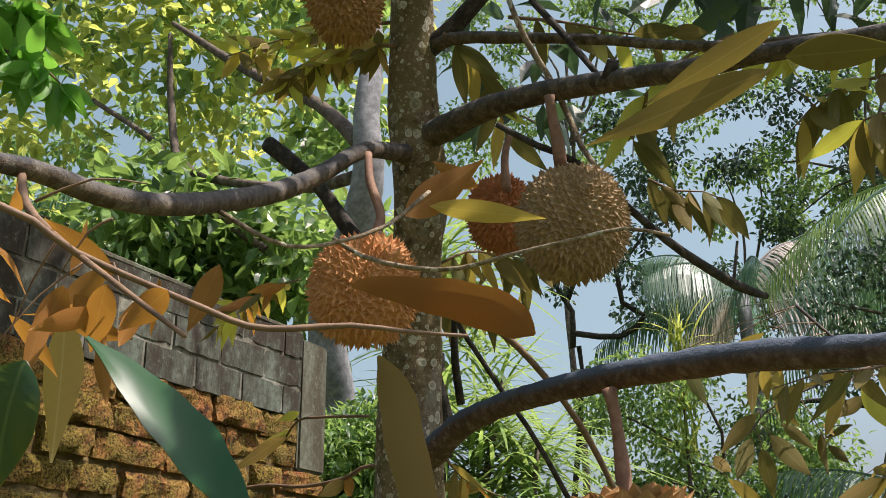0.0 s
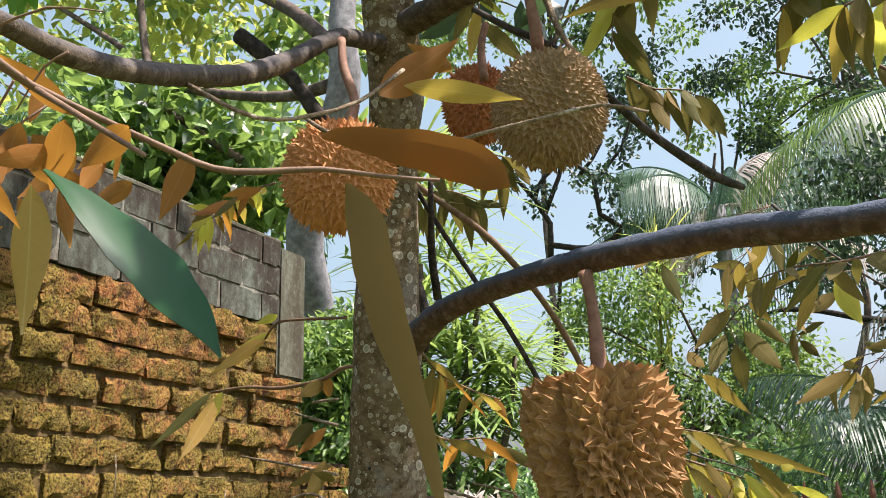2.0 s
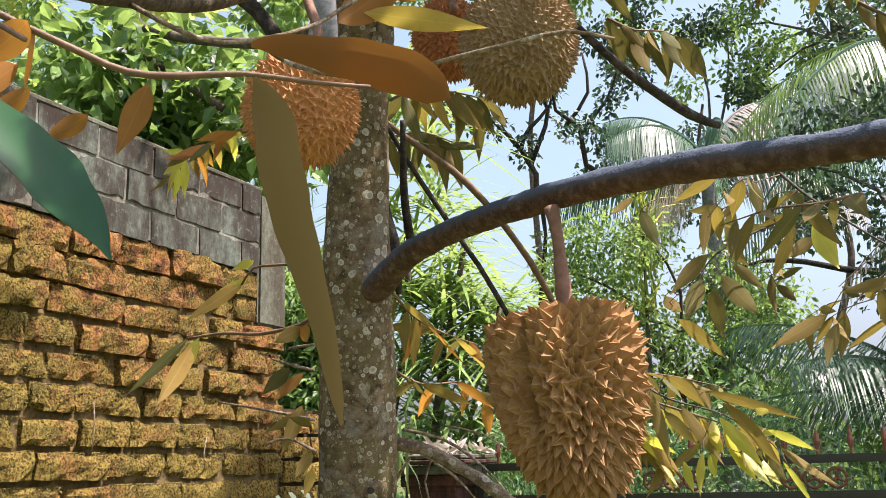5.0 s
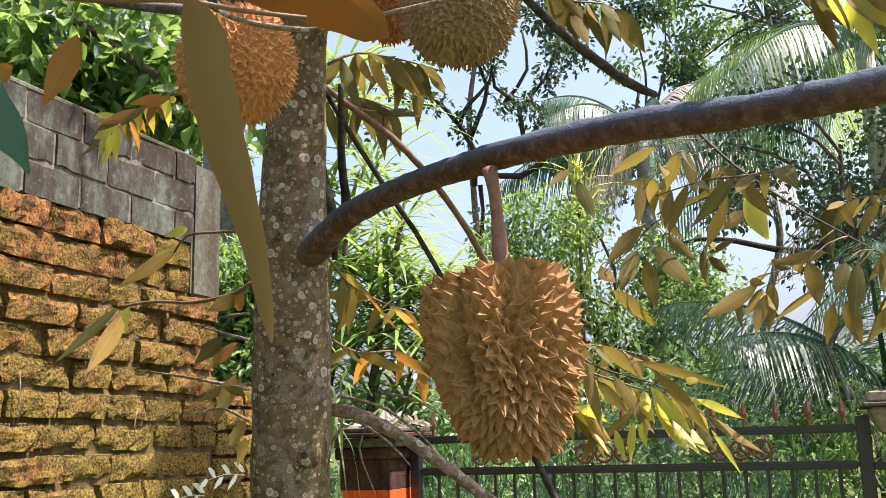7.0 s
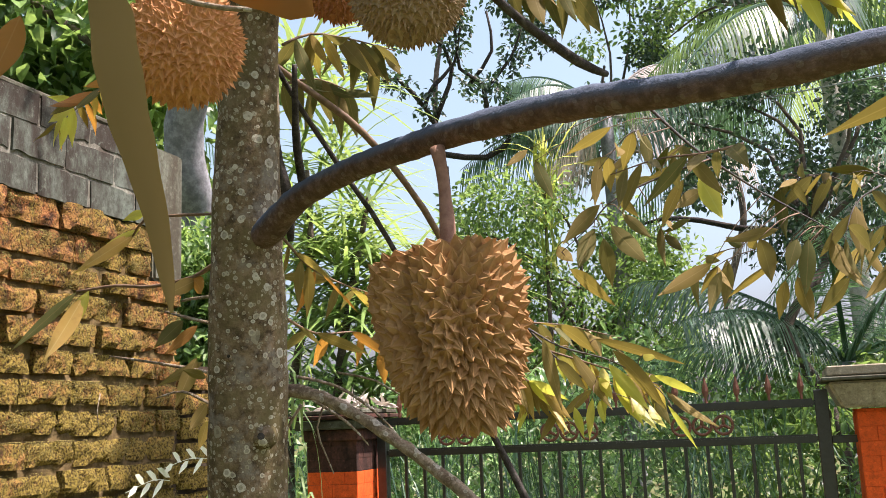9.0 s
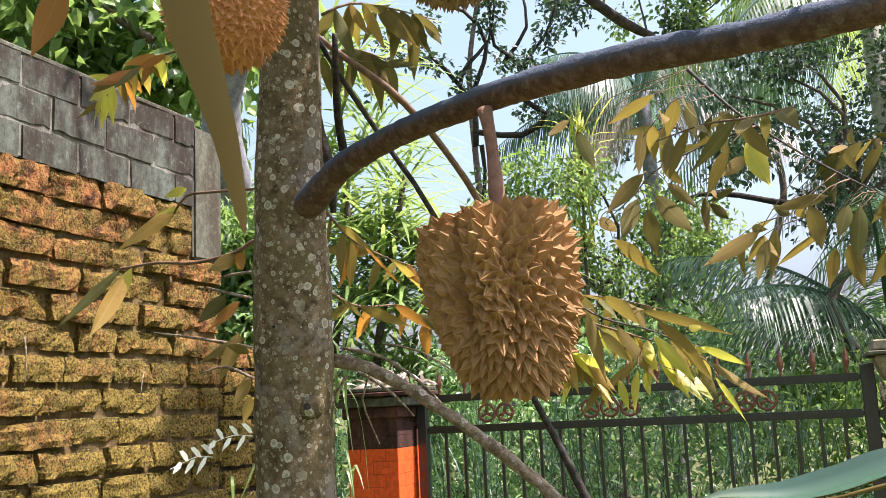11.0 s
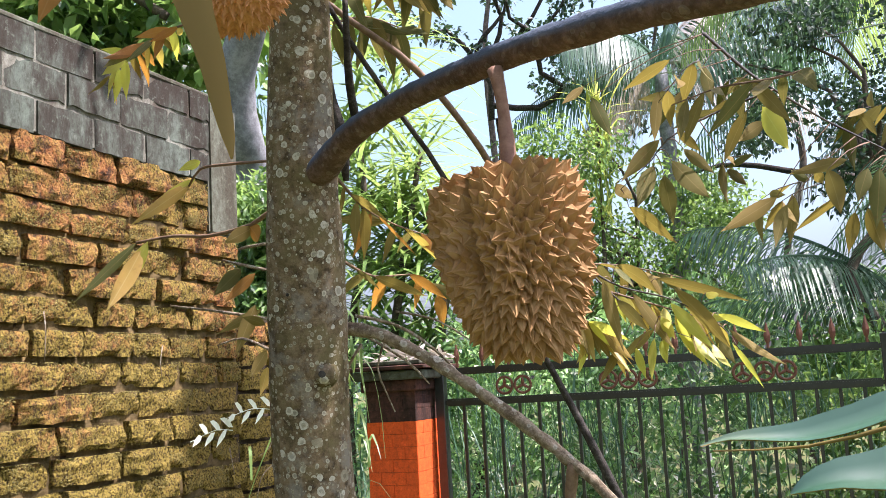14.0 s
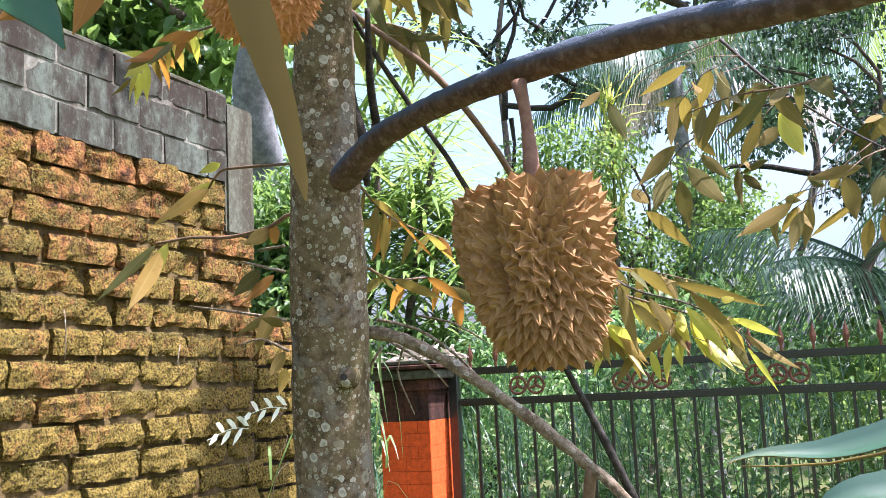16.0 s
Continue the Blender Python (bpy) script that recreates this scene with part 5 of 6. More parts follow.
bmesh.ops.bevel(bm, geom=bm.edges[:], offset=0.012, segments=2, affect="EDGES")
part("cap", bm, CAPSTONE, right_pillar, "flared weathered cement cap")
part("cap_slab", box_bm(0.25, 0.92, 5.41, 6.11, 1.735, 1.755, 0.005), CEMENT, right_pillar)
part("cap_slab", box_bm(0.28, 0.89, 5.44, 6.08, 1.76, 1.81, 0.006), CAPSTONE, right_pillar)


# ---- planting behind ----
# the large-leaved tree behind the wall
big = thing("tree", (-3.479, 5.505, 2.695)[:2] + (0.0,), "large-leaved green tree with a pale grey trunk behind the wall", "tree")
tube("trunk", [(-3.472, 5.508, 2.695)[:2] + (-0.05, 0.17), (-3.472, 5.508, 2.695, 0.1260), (-3.414, 5.328, 3.182, 0.1240), (-3.363, 5.168, 3.547, 0.1220), (-2.918, 4.909, 4.237, 0.1077), (-2.889, 4.842, 4.723, 0.0875), (-2.897, 4.929, 5.367, 0.0688), (-2.997, 4.981, 6.275, 0.0486)], PALEBARK, big, 14, 0.15, 0.05, "smooth pale grey trunk")
for pts in ([(-2.878, 4.831, 4.473, 0.0574), (-3.405, 5.046, 5.046, 0.0472), (-4.272, 5.295, 5.703, 0.0396), (-5.092, 5.315, 6.393, 0.0237)], [(-2.892, 4.880, 4.338, 0.0502), (-3.761, 5.299, 4.579, 0.0405), (-5.062, 5.607, 5.145, 0.0370), (-5.359, 5.674, 5.778, 0.0340), (-5.383, 5.590, 6.529, 0.0199)], [(-4.371, 5.792, 4.378, 0.0352), (-5.300, 5.745, 5.101, 0.0380), (-5.499, 5.716, 5.507, 0.0292), (-6.232, 5.586, 6.087, 0.0204)]):
    tube("limb", pts, FARBARK, big, 7, 0.2, 0.1)
rng = np.random.default_rng(21)
def region(n, corners, depth_of, g):
    """Random places inside a slanting block that four corners at the near side and a depth span."""
    a, b, c, d = (np.array(q) for q in corners)
    u, v, w = g.random((3, n, 1))
    p = (a * (1 - u) + b * u) * (1 - v) + (c * (1 - u) + d * u) * v
    way = p / np.linalg.norm(p, axis=1)[:, None]
    return p + way * np.array([1, 1, 0.0]) * w * depth_of
BLOCK_OF = ((-7.857, 4.058, 8.397), (-3.325, 6.303, 8.449), (-8.416, 4.968, 5.515), (-4.227, 6.977, 5.726))
crown("crown", region(39, BLOCK_OF, 3.0, rng), 0.62, 84, 0.20, 0.10, TREE_LIME, big, 22)
crown("inner_crown", region(22, BLOCK_OF, 3.0, rng), 0.58, 84, 0.20, 0.11, TREE_GREEN, big, 26)
crown("lower_crown", region(34, ((-5.655, 4.842, 4.836), (-3.516, 5.825, 5.047), (-5.210, 5.358, 4.126), (-3.758, 6.053, 4.203)), 2.0, rng), 0.55, 90, 0.19, 0.10, TREE_GREEN, big, 23)

# bush between the wall and the trunk
bush = thing("bush", (-2.75, 5.0, 0.0), "dense bright green bush beside the end of the wall", "bush")
tube("stem", [(-2.75, 5.0, 0, 0.03), (-2.72, 5.0, 1.2, 0.02), (-2.7, 5.0, 2.4, 0.01)], FARBARK, bush, 6, 0.2, 0.1)
crown("leaves", region(60, ((-2.937, 4.504, 2.722), (-2.592, 4.585, 2.919), (-3.058, 4.692, 1.516), (-2.677, 4.825, 1.498)), 0.8, rng), 0.22, 170, 0.075, 0.030, TREE_GREEN, bush, 24)


def blades(name, roots, count, length, width, material, parent, seed, lean=0.8, sag=0.7, least=0.1):
    """Long narrow leaves that rise from the roots and bend over."""
    g = np.random.default_rng(seed)
    roots = np.asarray(roots, float)
    n = len(roots) * count
    b = np.repeat(roots, count, 0) + g.normal(size=(n, 3)) * 0.06
    a = g.random(n) * 2 * np.pi
    out = np.stack([np.cos(a), np.sin(a), np.zeros(n)], 1)
    el = g.uniform(least, 1.0, (n, 1))
    ln = length * g.uniform(0.6, 1.2, (n, 1))
    d = out * lean * el + np.array([0, 0, 1.0]) * (1.15 - el * 0.8)
    d /= np.linalg.norm(d, axis=1)[:, None]
    s = np.cross(d, np.array([0, 0, 1.0]))
    s /= np.linalg.norm(s, axis=1)[:, None] + 1e-9
    V = []
    for t, w in ((0, 0.6), (0.3, 1.0), (0.6, 0.85), (0.85, 0.5), (1.0, 0.05)):
        c = b + d * ln * t + (out * 0.25 - np.array([0, 0, 1.0])) * ln * sag * t * t * el
        V += [c - s * width * w / 2, c + s * width * w / 2]
    V = np.stack(V, 1).reshape(-1, 3)
    k = np.arange(n)[:, None] * 10
    F = np.concatenate([k + np.array([(2 * i, 2 * i + 1, 2 * i + 3, 2 * i + 2)]) for i in range(4)])
    return raw_part(name, V, F, material, parent)


# tall grass-like clump behind the trunk
clump = thing("grass_clump", (-3.0, 8.4, 0.0), "tall clump of bright lime-green strap leaves behind the gate", "plant")
for pts in ([(-4.001, 7.732, 1.788, 0.0398), (-3.757, 7.676, 2.865, 0.0348), (-3.706, 7.553, 3.852, 0.0199)], [(-3.593, 7.798, 1.766, 0.0394), (-3.411, 7.739, 2.687, 0.0344), (-3.184, 7.699, 3.605, 0.0197)], [(-3.193, 7.860, 1.745, 0.0389), (-3.037, 7.827, 2.414, 0.0292), (-2.935, 7.785, 2.989, 0.0194)]):
    p0 = (*pts[0][:2], 0.0, 0.05)
    tube("stem", [p0, *pts], FARBARK, clump, 7, 0.25, 0.08)
blades("leaves", region(42, ((-3.725, 7.255, 3.590), (-2.774, 7.691, 3.348), (-3.948, 7.427, 1.785), (-2.880, 7.870, 1.824)), 1.2, rng), 22, 0.95, 0.040, BLADE, clump, 31, 1.5, 0.7, 0.45)
blades("upper_leaves", region(12, ((-3.799, 7.312, 5.046), (-3.433, 7.459, 4.931), (-3.931, 7.517, 3.724), (-3.274, 7.748, 3.694)), 1.2, rng), 18, 0.9, 0.038, BLADE, clump, 32, 1.3, 0.7, 0.4)

straps = thing("strap_plant", (-1.192, 2.424, 1.253)[:2] + (0.0,), "low plant with long drooping strap leaves behind the trunk", "plant")
blades("leaves", np.array([(-1.145, 2.270, 1.696), (-1.143, 2.284, 1.610), (-1.157, 2.291, 1.524), (-1.171, 2.297, 1.438), (-1.179, 2.307, 1.353)]), 12, 0.30, 0.008, BLADE, straps, 33, 0.09, 1.6)
tube("stem", [(*(-1.192, 2.424, 1.253)[:2], 0.0, 0.012), (-1.155, 2.342, 1.321, 0.0058), (-1.135, 2.303, 1.495, 0.0043), (-1.116, 2.287, 1.653, 0.0029)], REDTWIG, straps, 6, 0.1, 0.1)

# crooked small-leaved tree against the sky
crooked = thing("tree", (-3.709, 11.095, 4.607)[:2] + (0.0,), "crooked dark-limbed tree with small sparse leaves", "tree")
base = (-3.734, 11.268, 4.002)
tube("trunk", [(base[0] - 0.5, base[1], -0.05, 0.09), (base[0] - 0.35, base[1], 1.2, 0.06), (-3.613, 11.203, 4.402, 0.0243), (-3.676, 11.080, 4.706, 0.0396), (-3.621, 10.978, 5.128, 0.0361), (-3.749, 10.830, 5.415, 0.0299), (-3.624, 10.812, 5.666, 0.0271), (-3.358, 10.854, 5.940, 0.0181), (-3.227, 10.773, 6.407, 0.0125)], DARKBARK, crooked, 9, 0.2, 0.08)
for pts in ([(-3.639, 11.047, 4.873, 0.0389), (-3.143, 11.295, 4.824, 0.0389), (-2.832, 11.369, 5.063, 0.0389), (-3.053, 11.215, 5.225, 0.0347), (-3.068, 11.067, 5.689, 0.0299), (-3.305, 10.900, 5.871, 0.0215), (-3.290, 10.743, 6.409, 0.0132)], [(-3.749, 10.830, 5.415, 0.0299), (-4.013, 10.601, 5.759, 0.0257), (-4.273, 10.496, 5.700, 0.0174), (-4.494, 10.328, 5.909, 0.0132)], [(-3.081, 11.089, 5.595, 0.0257), (-2.722, 11.139, 5.987, 0.0174), (-2.539, 11.104, 6.385, 0.0132)], [(-3.672, 10.963, 5.269, 0.0347), (-3.411, 10.931, 5.909, 0.0257), (-3.632, 10.776, 6.330, 0.0215), (-4.076, 10.594, 6.488, 0.0174)], [(-3.235, 11.032, 5.695, 0.0257), (-2.932, 11.060, 6.093, 0.0215), (-2.949, 10.963, 6.574, 0.0132)]):
    tube("limb", pts, DARKBARK, crooked, 7, 0.2, 0.1)
ends = np.array([(-3.227, 10.773, 6.407), (-3.329, 10.806, 6.141), (-3.290, 10.743, 6.409), (-3.262, 10.961, 5.736), (-4.494, 10.328, 5.909), (-4.326, 10.450, 5.769), (-2.539, 11.104, 6.385), (-2.713, 11.123, 6.054), (-3.012, 11.082, 5.728), (-2.829, 11.313, 5.251), (-5.094, 9.589, 7.407), (-3.667, 10.828, 5.547), (-3.991, 10.631, 5.691), (-2.702, 11.435, 5.045)])
crown("crown", np.vstack([ends, ends + rng.normal(size=ends.shape) * 0.22]), 0.20, 60, 0.08, 0.045, TREE_DARK, crooked, 41)


shoots = thing("shrub", (-2.36, 11.0, 0.0), "slender shrub with yellow-green upright strap leaves", "shrub")
tube("stem", [(-2.36, 11.0, -0.05, 0.035), (-2.40, 11.0, 2.2, 0.028), (-2.36, 11.0, 4.6, 0.014)], FARBARK, shoots, 7, 0.2, 0.08)
blades("leaves", [(-2.36, 11.0, 4.55), (-2.38, 11.05, 4.2), (-2.35, 10.95, 3.8), (-2.40, 11.0, 3.3)], 26, 0.62, 0.030, TREE_LIME, shoots, 35, 0.6, 0.5)


def frond_data(base, way, length, seed, sag=0.5, leaflets=38, width=0.032, long=0.52, hang=0.15):
    """One palm leaf: a bent rib with two rows of hanging leaflets."""
    g = np.random.default_rng(seed)
    base, way = np.array(base, float), np.array(way, float)
    way /= np.linalg.norm(way)
    flat = np.array([way[0], way[1], 0.0])
    flat /= np.linalg.norm(flat) + 1e-9
    ts = np.linspace(0, 1, 16)
    c = np.array([base + way * length * t + (flat * 0.12 - np.array([0, 0, 1.0])) * length * sag * t * t for t in ts])
    rib = tube_data(np.hstack([c, (0.028 * (1 - 0.85 * ts))[:, None]]), 5)
    chunks = [rib]
    side0 = np.cross(way, (0, 0, 1.0))
    side0 /= np.linalg.norm(side0) + 1e-9
    for k in range(leaflets):
        t = 0.14 + 0.85 * k / leaflets
        i = t * 15
        j = min(14, int(i))
        p = c[j] * (1 - (i - j)) + c[j + 1] * (i - j)
        tang = c[j + 1] - c[j]
        tang /= np.linalg.norm(tang)
        size = long * (0.45 + 0.9 * math.sin(math.pi * min(1, t * 0.9 + 0.08))) * g.uniform(0.85, 1.1)
        for s in (1, -1):
            d = side0 * s * 0.75 + tang * 0.6 + np.array([0, 0, -hang + g.normal() * 0.12])
            d /= np.linalg.norm(d)
            n = np.cross(d, tang)
            n /= np.linalg.norm(n) + 1e-9
            a = np.cross(n, d) * width / 2
            q = [p + d * size * f + np.array([0, 0, -1.0]) * size * (0.4 + hang) * f * f for f in (0, 0.35, 0.7, 1.0)]
            v = np.array([q[0] - a * 0.5, q[0] + a * 0.5, q[1] - a, q[1] + a, q[2] - a * 0.7, q[2] + a * 0.7, q[3]])
            chunks.append((v, [(0, 1, 3, 2), (2, 3, 5, 4), (4, 5, 6)]))
    return join_data(chunks)


def palm(crown_at, ground_z, r, n, length, seed, label, sag=0.55, lift=(0.0, 1.1), leaflets=46, width=0.02, hang=0.45, green=PALM, ways=(), reach=0.40, bark=PALEBARK):
    """A slim palm; ways gives single fronds by their direction, length, sag and whether they are dry."""
    c = Vector(crown_at)
    g = random.Random(seed)
    t = thing("palm", (c.x, c.y, ground_z), label, "palm tree", "coconut palms")
    tube("trunk", [(c.x + 0.2, c.y, ground_z - 0.05, r * 1.5), (c.x + 0.1, c.y, ground_z + 0.4, r * 1.1), (c.x + 0.05, c.y, (c.z + ground_z) / 2, r), (*c, r * 0.85)], bark, t, 10, 0.3, 0.06)
    fronds = list(ways)
    for k in range(n):
        a = 6.283 * (k + g.uniform(-0.3, 0.3)) / n
        up = lift[0] + (lift[1] - lift[0]) * ((k * 0.618) % 1.0)
        fronds.append(((math.cos(a), math.sin(a), up), length * g.uniform(0.85, 1.1), sag, False))
    for k, (way, long, bend, dry) in enumerate(fronds):
        V, F = frond_data(c, way, long, seed * 50 + k, bend, leaflets, width, reach, hang)
        raw_part("frond", V, F, PALM_OLD if dry else (green if k % 3 == 0 else PALM), t, "dry pale frond" if dry else "")
    return t


palm((-1.75, 12.007, 5.34), 0.0, 0.10, 0, 2.4, 1, "coconut palm with hanging feathery fronds, some of them dry", leaflets=54, hang=0.7,
     ways=(((-1.02, -0.42, 1.5), 1.9, 0.55, False), ((0.5, 0.2, 1.1), 1.7, 0.5, True), ((0.83, 0.34, 1.3), 2.0, 0.4, False), ((1.39, 0.57, 0.8), 2.2, 0.5, False), ((-1.1, -0.46, 0.3), 1.8, 0.6, False),
           ((0.3, -1.0, 0.6), 1.8, 0.6, False), ((-0.2, 1.0, 0.9), 1.9, 0.6, False), ((0.9, 0.2, 0.05), 1.7, 0.5, True), ((-0.6, -0.8, 0.9), 1.9, 0.7, False), ((-0.5, 0.3, 0.1), 1.5, 0.7, True)))
palm((0.757, 9.790, 5.288), 0.0, 0.10, 11, 2.3, 2, "slim coconut palm with a pale trunk and bright hanging fronds", 0.95, green=BLADE, hang=0.6, leaflets=56, bark=WHITEBARK)
palm((0.604, 9.290, 1.988), 0.0, 0.12, 11, 2.6, 3, "young palm with broad arching green fronds", 0.42, (0.35, 1.3), 64, 0.016, 0.3, reach=0.50)
palm((-9.070, 10.063, 6.816), 0.0, 0.11, 12, 2.6, 4, "far coconut palm above the wall", 0.7)
palm((2.254, 11.096, 3.929), 0.0, 0.12, 11, 3.0, 5, "coconut palm with drooping fronds", 0.75, ways=(((-0.9, -0.3, 0.5), 2.8, 0.7, True),))

# trees and bushes beyond the gate
DENSE = (((-2.470, 15.606, 5.602), ((-3.760, 14.286, 10.235), (-0.267, 15.510, 10.075), (-4.244, 15.036, 5.408), (-0.839, 16.230, 5.253)), 36, TREE_DARK, 0.115, 0.06, "tall dark green tree far behind the gate"),
       ((0.829, 14.707, 4.965), ((-0.376, 13.526, 9.023), (3.902, 15.025, 8.827), (0.367, 14.697, 4.186), (3.407, 15.794, 3.887)), 62, TREE_DARK, 0.115, 0.06, "dense dark green tree far behind the gate"),
       ((-2.126, 10.768, 3.429), ((-3.239, 10.210, 4.360), (-0.929, 11.080, 3.940), (-3.326, 10.574, 2.288), (-0.804, 11.458, 2.173)), 82, TREE_GREEN, 0.085, 0.042, "spreading green shrub tree behind the gate"),
       ((0.741, 10.848, 2.511), ((0.172, 10.692, 2.309), (2.401, 11.387, 2.664), (-0.465, 10.642, 1.423), (2.264, 11.599, 1.298)), 26, BUSH, 0.11, 0.05, "dark green shrub behind the gate"))
TALL = (((0.252, 8.143, 2.308), ((-0.610, 7.428, 4.520), (1.381, 8.126, 4.429), (-0.467, 7.759, 3.036), (1.225, 8.368, 2.872)), 46, TREE_DARK, 0.075, 0.04, "small-leaved dark tree just behind the gate"),
       ((-4.763, 14.197, 10.684), ((-5.887, 12.278, 13.969), (-2.212, 14.165, 13.852), (-6.746, 13.677, 9.540), (-3.071, 15.564, 9.423)), 44, TREE_GREEN, 0.115, 0.06, "tall green tree far off"),
       ((-0.610, 15.352, 10.032), ((-2.244, 13.250, 13.142), (3.274, 16.083, 12.967), (-3.221, 14.841, 8.106), (2.145, 17.921, 7.149)), 74, TREE_GREEN, 0.115, 0.06, "tall wide green tree far off"),
       ((-7.734, 9.739, 9.220), ((-12.565, 7.574, 8.610), (-6.509, 10.368, 9.181), (-13.008, 8.295, 6.330), (-7.099, 11.328, 6.142)), 30, TREE_GREEN, 0.15, 0.075, "green tree far behind the wall"))
for k, (base, block, n, m, ln, w, label) in enumerate(DENSE + TALL):
    t = thing("tree", base[:2] + (0.0,), label, "tree")
    c = region(int(n * (1.12 if m is TREE_DARK else 1.25)), block, 2.5, rng)
    b0, mid = Vector(base[:2] + (0.0,)), Vector(c.mean(0))
    w_ = random.Random(k + 5)
    line = [(*(b0.lerp(mid, f) + Vector((w_.gauss(0, 0.16), w_.gauss(0, 0.1), 0)) * (1 if 0 < f < 1 else 0)), 0.075 - 0.05 * f) for f in (0, 0.15, 0.3, 0.45, 0.6, 0.75, 0.88, 1)]
    tube("trunk", line, FARBARK, t, 8, 0.2, 0.1)
    for q in c[::6]:
        s = b0.lerp(mid, 0.8)
        tube("limb", [(*s, 0.03), (*(s.lerp(Vector(q), 0.5) + Vector((0.2, 0, 0.25))), 0.02), (*q, 0.01)], FARBARK, t, 6, 0.4, 0.1)
    if k == 1:
        tube("limb", [(0.9, 14.6, 3.2, 0.06), (0.75, 12.8, 3.5, 0.05), (0.25, 11.2, 3.50, 0.042), (-0.25, 11.0, 3.57, 0.036), (-0.65, 11.0, 3.70, 0.032), (-1.05, 11.0, 3.76, 0.024), (-1.35, 11.0, 3.70, 0.010)], DARKBARK, t, 7, 0.15, 0.1)
    crown("crown", c, 0.42 if ln > 0.08 else 0.26, 150 if ln > 0.08 else 80, ln, w, m, t, 60 + k)
# unseen tree, added only for the shade that its crown casts
tall = thing("tree", (3.2, 5.4, 0.0), "tall dark green tree out of view, added to cast shade on the wall", "tree")
tube("trunk", [(3.2, 5.4, -0.05, 0.2), (3.0, 5.4, 3.0, 0.15), (2.0, 5.5, 5.6, 0.09), (0.6, 5.5, 6.6, 0.03)], FARBARK, tall, 9, 0.3, 0.08)
g = np.random.default_rng(68)
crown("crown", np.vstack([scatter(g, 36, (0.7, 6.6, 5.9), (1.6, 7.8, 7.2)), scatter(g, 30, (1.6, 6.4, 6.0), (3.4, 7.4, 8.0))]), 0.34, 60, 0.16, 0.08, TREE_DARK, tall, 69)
# clumps set along the sun's direction to shade the gate end of the wall
crown("shade_crown", scatter(g, 60, (-0.30, 4.25, 6.0), (-0.16, 4.65, 6.5)), 0.13, 60, 0.14, 0.07, TREE_DARK, tall, 70)
tube("limb", [(1.2, 5.5, 6.2, 0.05), (0.5, 5.0, 6.6, 0.035), (-0.2, 4.4, 6.5, 0.012)], FARBARK, tall, 7, 0.2, 0.1)
hedge = thing("hedge", (0.0, 8.0, 0.0), "tangled green bushes beyond the gate", "bushes", kind="stuff")
g = np.random.default_rng(71)
c1 = scatter(g, 220, (-4.0, 7.0, 0.2), (3.4, 9.4, 2.0))
crown("leaves", c1[c1[:, 0] < -0.6], 0.34, 110, 0.085, 0.034, BUSH, hedge, 72)
crown("leaves", c1[c1[:, 0] >= -0.6], 0.36, 120, 0.10, 0.042, TREE_GREEN, hedge, 76)
blades("grass", scatter(g, 150, (-3.6, 6.5, 0.2), (2.4, 7.6, 1.3)), 9, 0.75, 0.010, PALM, hedge, 75, 0.9, 0.6)
c2 = scatter(g, 150, (-6.5, 10.0, 0.3), (6.0, 13.0, 2.4))
crown("far_leaves", c2, 0.6, 75, 0.13, 0.06, BUSH, hedge, 73)
far = thing("woods", (0.0, 30.0, 0.0), "far green woods", "trees", kind="stuff")
ring = np.stack([np.array([math.sin(a) * 34, math.cos(a) * 34, h]) for a in np.linspace(-math.pi, math.pi, 120) for h in (0.8, 1.9, 3.0)])
crown("leaves", ring + g.normal(size=ring.shape) * 0.6, 1.7, 30, 0.55, 0.3, TREE_DARK, far, 74)

cable = thing("cable", (-0.105, 8.723, 4.267), "thin grey overhead cable", "cable")
tube("line", [(-3.022, 13.271, 5.598, 0.0065), (-1.382, 10.756, 4.829, 0.0064), (-0.105, 8.723, 4.267, 0.0060), (0.899, 6.805, 3.732, 0.0052), (1.926, 5.702, 3.473, 0.0046)], CABLE, cable, 6, 0.3)

# ---- wall ----
WX = -2.70
YA, YB = -2.5, 3.96
wall = thing("wall_garden", (WX - 0.12, 1.0, 0.0), "old mossy brick garden wall topped with grey concrete blocks", "wall", kind="structure")
part("core", box_bm(WX - 0.24, WX - 0.058, YA, YB, 0, 3.0), MORTAR, wall)
part("core", box_bm(WX - 0.24, WX - 0.058, 3.965, 4.19, 0, 2.33), MORTAR, wall)
part("core", box_bm(WX - 0.24, WX - 0.058, 4.195, 4.95, 0, 1.95), MORTAR, wall)
part("column", box_bm(WX - 0.22, WX - 0.012, 3.965, 4.20, 2.34, 3.0, 0.012, 2), CEMENT, wall, "rough cement end column")
rng = random.Random(9)


